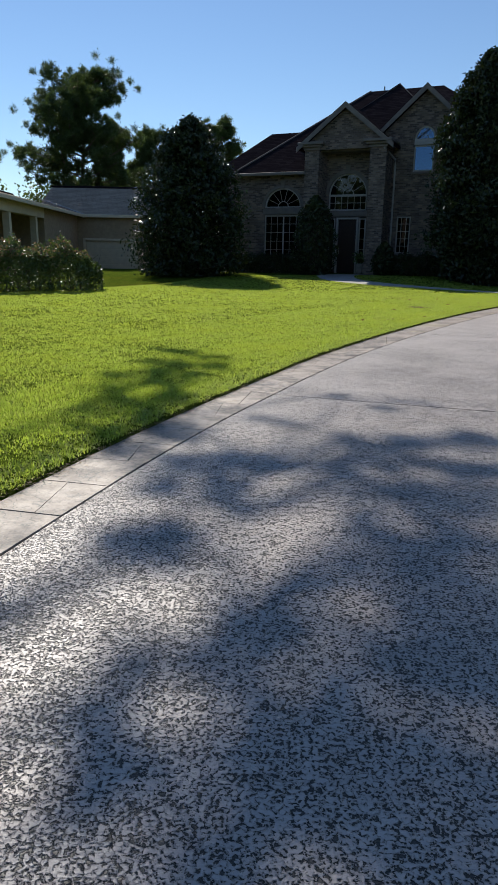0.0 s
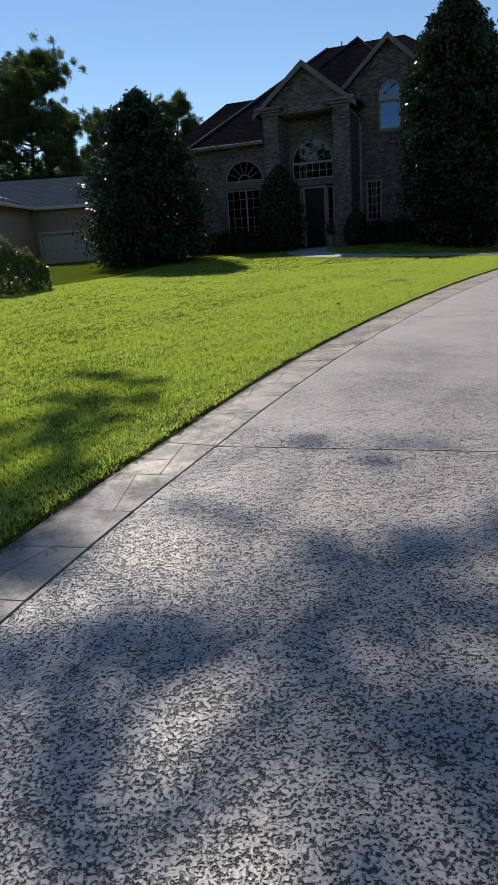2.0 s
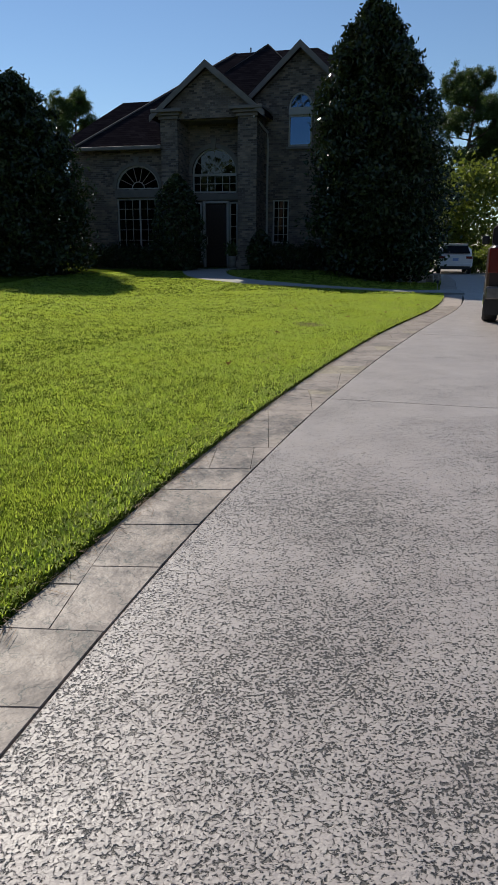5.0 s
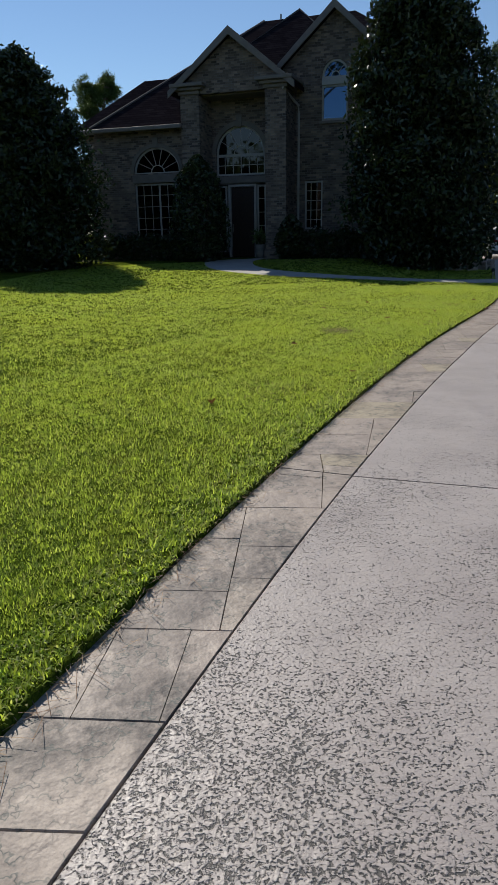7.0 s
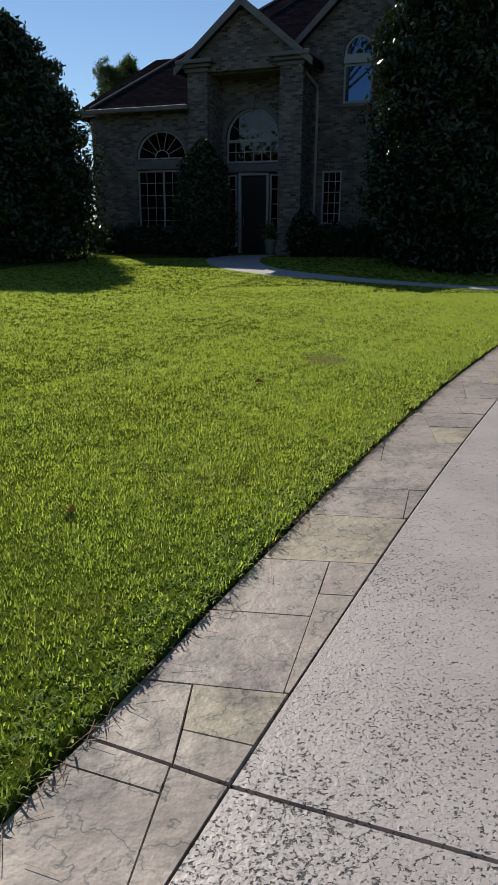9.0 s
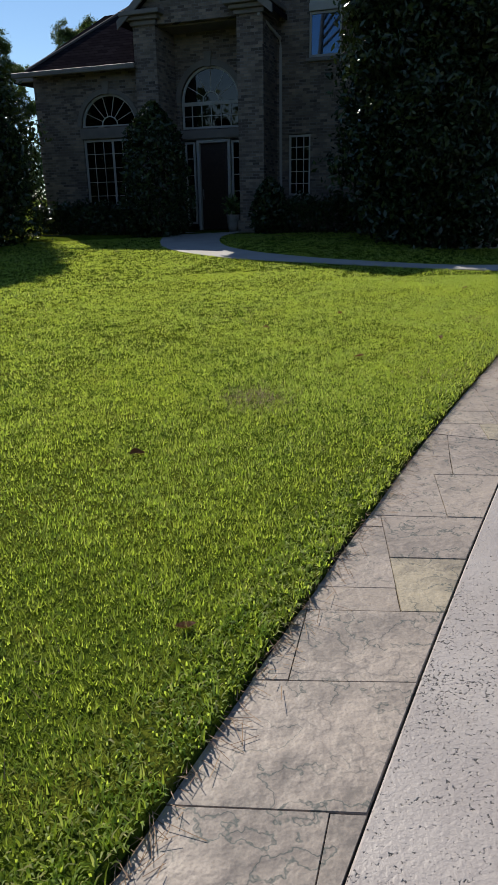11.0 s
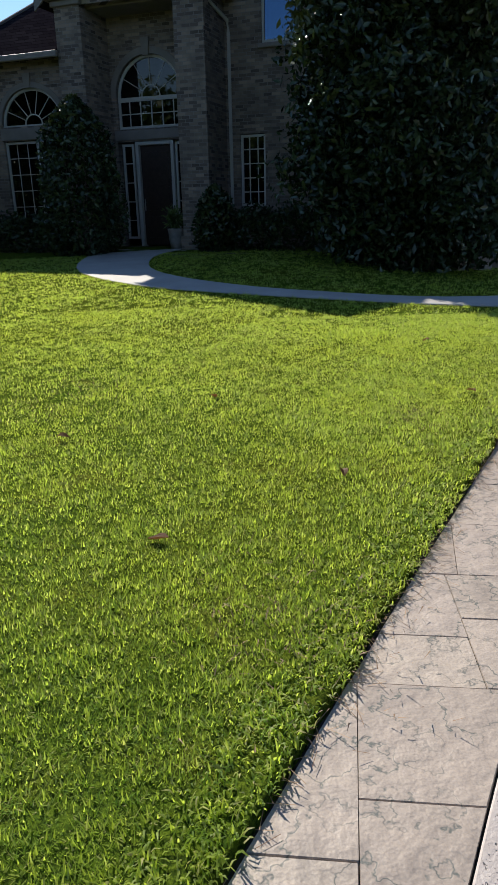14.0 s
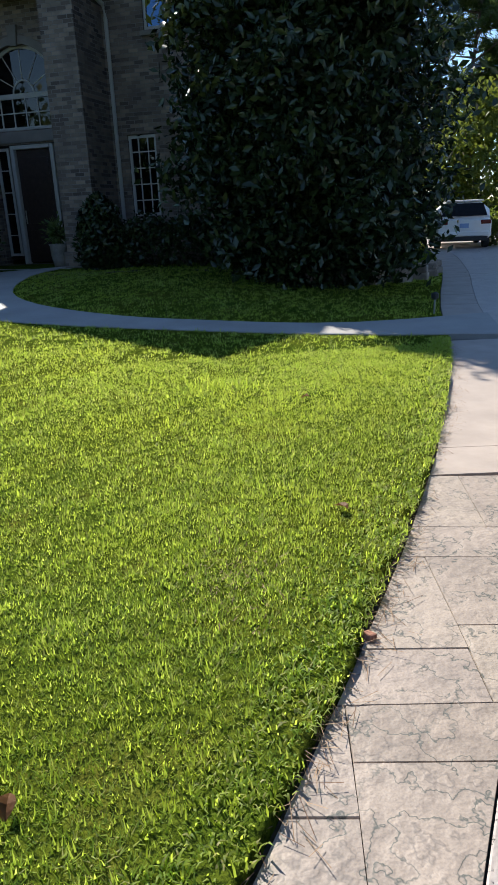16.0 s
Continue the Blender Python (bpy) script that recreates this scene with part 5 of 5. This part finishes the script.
# one patch of longer, brighter growth
g = np.random.default_rng(77)
x, y = g.normal(6.86, 0.20, 900), g.normal(23.8, 0.14, 900)
far_blades.append(blades(np.stack([x, y, ground_z(x, y) + 0.02], 1), 0.095, 0.008, 78, 0.8)[:, (0, 1, 4)])
V, W3 = np.concatenate(fine_blades), np.concatenate(far_blades)
i = np.arange(len(V))[:, None] * 5
F = np.concatenate([i + (0, 1, 3), i + (0, 3, 2), i + (2, 3, 4), 5 * len(V) + np.arange(len(W3))[:, None] * 3 + (0, 1, 2)])
lawn_grass = array_mesh("lawn_grass", np.concatenate([V.reshape(-1, 3), W3.reshape(-1, 3)]), F, M_BLADE)
tagged(lawn_grass, "short broad-bladed lawn grass, green with yellow tips", "grass", kind="stuff")


# ---- litter ----
def straw(n, seed):
    """Fallen pine needles along the lawn's edge."""
    g = np.random.default_rng(seed)
    y = g.uniform(3, 25, n)
    clump = 0.5 + 0.5 * np.sin(y * 2.1) * np.sin(y * 0.77 + 1)
    keep = g.uniform(0, 1, n) < 0.25 + 0.75 * clump
    y = y[keep]
    n = len(y)
    x = edge_x(y) + np.abs(g.normal(0.0, 0.075, n)) - 0.045
    a = g.uniform(0, math.tau, n)
    L = g.uniform(0.015, 0.06, n)
    d = np.stack([np.cos(a) * L, np.sin(a) * L, g.uniform(-0.004, 0.012, n)], 1)
    s = np.stack([-np.sin(a), np.cos(a), 0 * a], 1) * 0.0011
    c = np.stack([x, y, g.uniform(0.006, 0.022, n)], 1)
    v = np.stack([c - d - s, c - d + s, c + d + s, c + d - s], 1).reshape(-1, 3)
    i = np.arange(n)[:, None] * 4
    return array_mesh("pine_straw", v, np.concatenate([i + (0, 1, 2), i + (0, 2, 3)]), M_STRAW)


tagged(straw(3800, 81), "dry brown pine needles along the lawn edge", "pine needles", kind="stuff")


SPOTS = [(3.87, 17.68, 0.13, 700), (3.83, 17.71, 0.12, 400), (6.6, 20.6, 0.12, 220), (5.4, 18.2, 0.2, 350), (2.6, 14.2, 0.2, 300), (4.1, 21.5, 0.35, 500)]


def thatch(spots, seed):
    """Worn spots of the lawn with dead brown clippings lying on them."""
    g = np.random.default_rng(seed)
    c = np.concatenate([np.stack([g.normal(x, r, n), g.normal(y, r * 1.3, n)], 1) for x, y, r, n in spots])
    n = len(c)
    p = np.stack([c[:, 0], c[:, 1], ground_z(c[:, 0], c[:, 1]) + g.uniform(0.03, 0.055, n)], 1)
    v = blades(p, 0.06, 0.004, seed + 1, 1.9)[:, (0, 1, 4)]
    return array_mesh("dead_grass", v.reshape(-1, 3), np.arange(n)[:, None] * 3 + (0, 1, 2), M_STRAW)


tagged(thatch(SPOTS, 83), "dead brown clippings on worn spots of the lawn", "dead grass", kind="stuff")


def dry_leaf(x, y, z, size, turn, seed):
    bm = bmesh.new()
    g = random.Random(seed)
    rows = []
    for k in range(5):
        f = k / 4
        w = size * 0.32 * math.sin(math.pi * min(0.97, f * 0.9 + 0.06))
        z0 = size * 0.18 * math.sin(f * 3 + seed)
        rows.append([bm.verts.new((s * w, (f - 0.5) * size, z0 + abs(s) * w * (0.5 + 0.3 * g.random()))) for s in (-1, 0, 1)])
    for a, b in zip(rows, rows[1:]):
        for j in range(2):
            bm.faces.new((a[j], a[j + 1], b[j + 1], b[j]))
    bmesh.ops.solidify(bm, geom=bm.faces[:], thickness=0.0012)
    ob = link("fallen_leaf", bm, M_DRYLEAF)
    ob.matrix_world = pose(x, y, z, 12, 8, turn)
    return tagged(ob, "curled brown fallen leaf on the grass", "leaf", "fallen leaves")


for k, (x, y) in enumerate(((5.88, 19.58), (7.2, 21.15), (4.9, 18.9), (3.4, 14.9), (5.2, 21.3), (2.0, 13.8), (7.5, 23.2), (4.2, 20.4), (3.1, 16.6))):
    dry_leaf(x, y, float(ground_z(x, y)) + 0.055, 0.075 + 0.01 * (k % 3), 37 * k, k)
bit = link("brick_fragment", boxes((-0.018, 0.018, -0.022, 0.022, 0, 0.027), bevel=0.006), M_BRICKBIT)
bit.matrix_world = pose(7.02, 20.15, 0.0, 0, 14, 35)
tagged(bit, "broken reddish brick fragment at the lawn edge", "brick fragment")


# ---- stamped border, stone by stone ----
border = empty("driveway_border", Matrix(), "stamped concrete border of irregular stone shapes between lawn and drive", "border", kind="structure")


def stone(corners, seed):
    """A stamped stone: four corners in plan, a chamfered rim and a slightly uneven top."""
    g = random.Random(seed)
    c = Vector((sum(p[0] for p in corners) / 4, sum(p[1] for p in corners) / 4, 0))
    def inset(d):
        out = []
        for x, y in corners:
            v = Vector((x, y, 0)) - c
            out.append(c + v * max(0.2, 1 - d / max(v.length, 0.02)))
        return out
    tilt = g.uniform(-0.0015, 0.0015)
    bm = bmesh.new()
    lo = [bm.verts.new((p.x, p.y, -0.05)) for p in inset(0.0015)]
    mid = [bm.verts.new((p.x, p.y, -0.006)) for p in inset(0.0015)]
    top = [bm.verts.new((p.x, p.y, 0.001 + tilt * (1 if k in (0, 1) else -1))) for k, p in enumerate(inset(0.005))]
    for a, b in ((lo, mid), (mid, top)):
        for k in range(4):
            bm.faces.new((a[k], a[(k + 1) % 4], b[(k + 1) % 4], b[k]))
    bm.faces.new(top)
    bmesh.ops.recalc_face_normals(bm, faces=bm.faces)
    return bm


def at_border(y, f, skew):
    """A point f of the way across the border on the joint line that starts at y."""
    x0, x1 = float(edge_x(y)) + 0.0, float(inner_x(y + skew)) - 0.002
    return (x0 + (x1 - x0) * f, y + skew * f)


def border_row(low, high, splits=(), left=(), right=()):
    """The stones between two cross joints, each given by its y at the lawn and at the drive. splits: long joints, by how far
    across they start and end; left and right: short cross joints beside the last split, by how far along the row they lie."""
    def pt(f, g):
        ya, yb = low[0] + (high[0] - low[0]) * g, low[1] + (high[1] - low[1]) * g
        return at_border(ya, f, yb - ya)

    lines = [(0, 0), *splits, (1, 1)]
    quads = []
    for k, ((a0, a1), (b0, b1)) in enumerate(zip(lines, lines[1:])):
        cuts = left if k == len(lines) - 3 else right if k == len(lines) - 2 and splits else ()
        stops = [0, *cuts, 1]
        for g0_, g1_ in zip(stops, stops[1:]):
            quads.append([pt(a0 + (a1 - a0) * g0_, g0_), pt(b0 + (b1 - b0) * g0_, g0_), pt(b0 + (b1 - b0) * g1_, g1_), pt(a0 + (a1 - a0) * g1_, g1_)])
    return quads


# the stamped pattern, slab by slab: y at the lawn and at the drive, long joints, short joints; then which stone is sandy
SLAB_A = [((4.20, 4.12),), ((4.62, 4.55), [(0.7, 0.4)]), ((5.02, 4.94), [(0.3, 0.55)], [0.5]), ((5.44, 5.37),), ((5.83, 5.74), [(0.75, 0.35)]),
          ((6.32, 6.22), [(0.72, 0.42)], [0.45]), ((6.873, 6.714),)]
SLAB_B = [((6.879, 6.72), [(0.95, 0.6)]), ((7.50, 7.46),), ((8.02, 7.95), [(0.3, 0.05)], [0.45]), ((8.44, 8.36), [(0.47, 0.04)], [0.35], [0.52]),
          ((9.37, 9.31),), ((9.86, 9.80),), ((10.23, 10.16), [(0.34, 0.07), (0.96, 0.67)]), ((10.68, 10.61), [(0.9, 0.12)], [0.24, 0.67], [0.34, 0.6]),
          ((11.74, 11.67), [(0.96, 0.62)], [0.84]), ((12.315, 12.127),)]
SLAB_C = [((12.321, 12.133), [(0.62, 0.35)], [], [0.38], 2), ((12.57, 12.48), [(0.97, 0.6)], [0.5], [0.69]), ((13.38, 13.31), [], [], [], 0), ((13.85, 13.77), [(0.97, 0.82)]),
          ((14.21, 14.14),), ((14.66, 14.60), [(0.22, 0.04)]), ((15.03, 14.96), [(0.70, 0.10)], [0.2, 0.85], [0.5], 3), ((15.78, 15.69), [(0.69, 0.34)]),
          ((16.26, 16.18), [(0.53, 0.2)], [0.42], [0.75]), ((16.885, 16.664),)]
SLAB_D = [((16.891, 16.67), [(0.70, 0.48)], [], [], 1), ((17.08, 16.99), [(0.71, 0.05)], [0.3], [0.5]), ((17.92, 17.83), [(0.83, 0.22)], [0.38], [0.55]),
          ((18.57, 18.48), [(0.32, 0.03)]), ((19.01, 18.90), [(0.76, 0.05)], [0.55], [0.75]), ((19.84, 19.75), [(0.92, 0.2)], [0.3], [0.45]),
          ((20.70, 20.58),), ((20.97, 20.84), [(0.67, 0.3)]), ((21.55, 21.44),)]
count = 0
for rows_ in (SLAB_A, SLAB_B, SLAB_C, SLAB_D):
    for row, nxt in zip(rows_, rows_[1:]):
        sandy = row[4] if len(row) > 4 else -1
        for k, q in enumerate(border_row(row[0], nxt[0], *row[1:4])):
            count += 1
            part("stone", stone(q, count), M_SAND if k == sandy else M_STAMP, border)
# before the walk's start the rows run on unseen
for k in range(14):
    for q in border_row((-1.963 + k * 0.44, -2.043 + k * 0.44), (-1.523 + k * 0.44, -1.603 + k * 0.44), [(0.65, 0.4)] if k % 3 else []):
        count += 1
        part("stone", stone(q, count), M_STAMP, border)
# two plain slabs lead up to the walkway
for ya, yb in ((21.57, 21.98), (21.98, 25.25)):
    part("slab", stone([at_border(ya, 0, -0.08), at_border(ya, 1, -0.08), at_border(yb, 1, -0.08), at_border(yb, 0, -0.08)], int(ya * 10)), M_SLAB, border, "plain smooth concrete slab")
# beyond the walkway the border runs on in longer pieces
for k in range(16):
    y0 = 26.8 + k * 1.1
    q = [at_border(y0, 0, -0.1), at_border(y0, 1, -0.1), at_border(y0 + 1.1, 1, -0.1), at_border(y0 + 1.1, 0, -0.1)]
    part("stone", stone(q, 900 + k), M_SLAB, border)
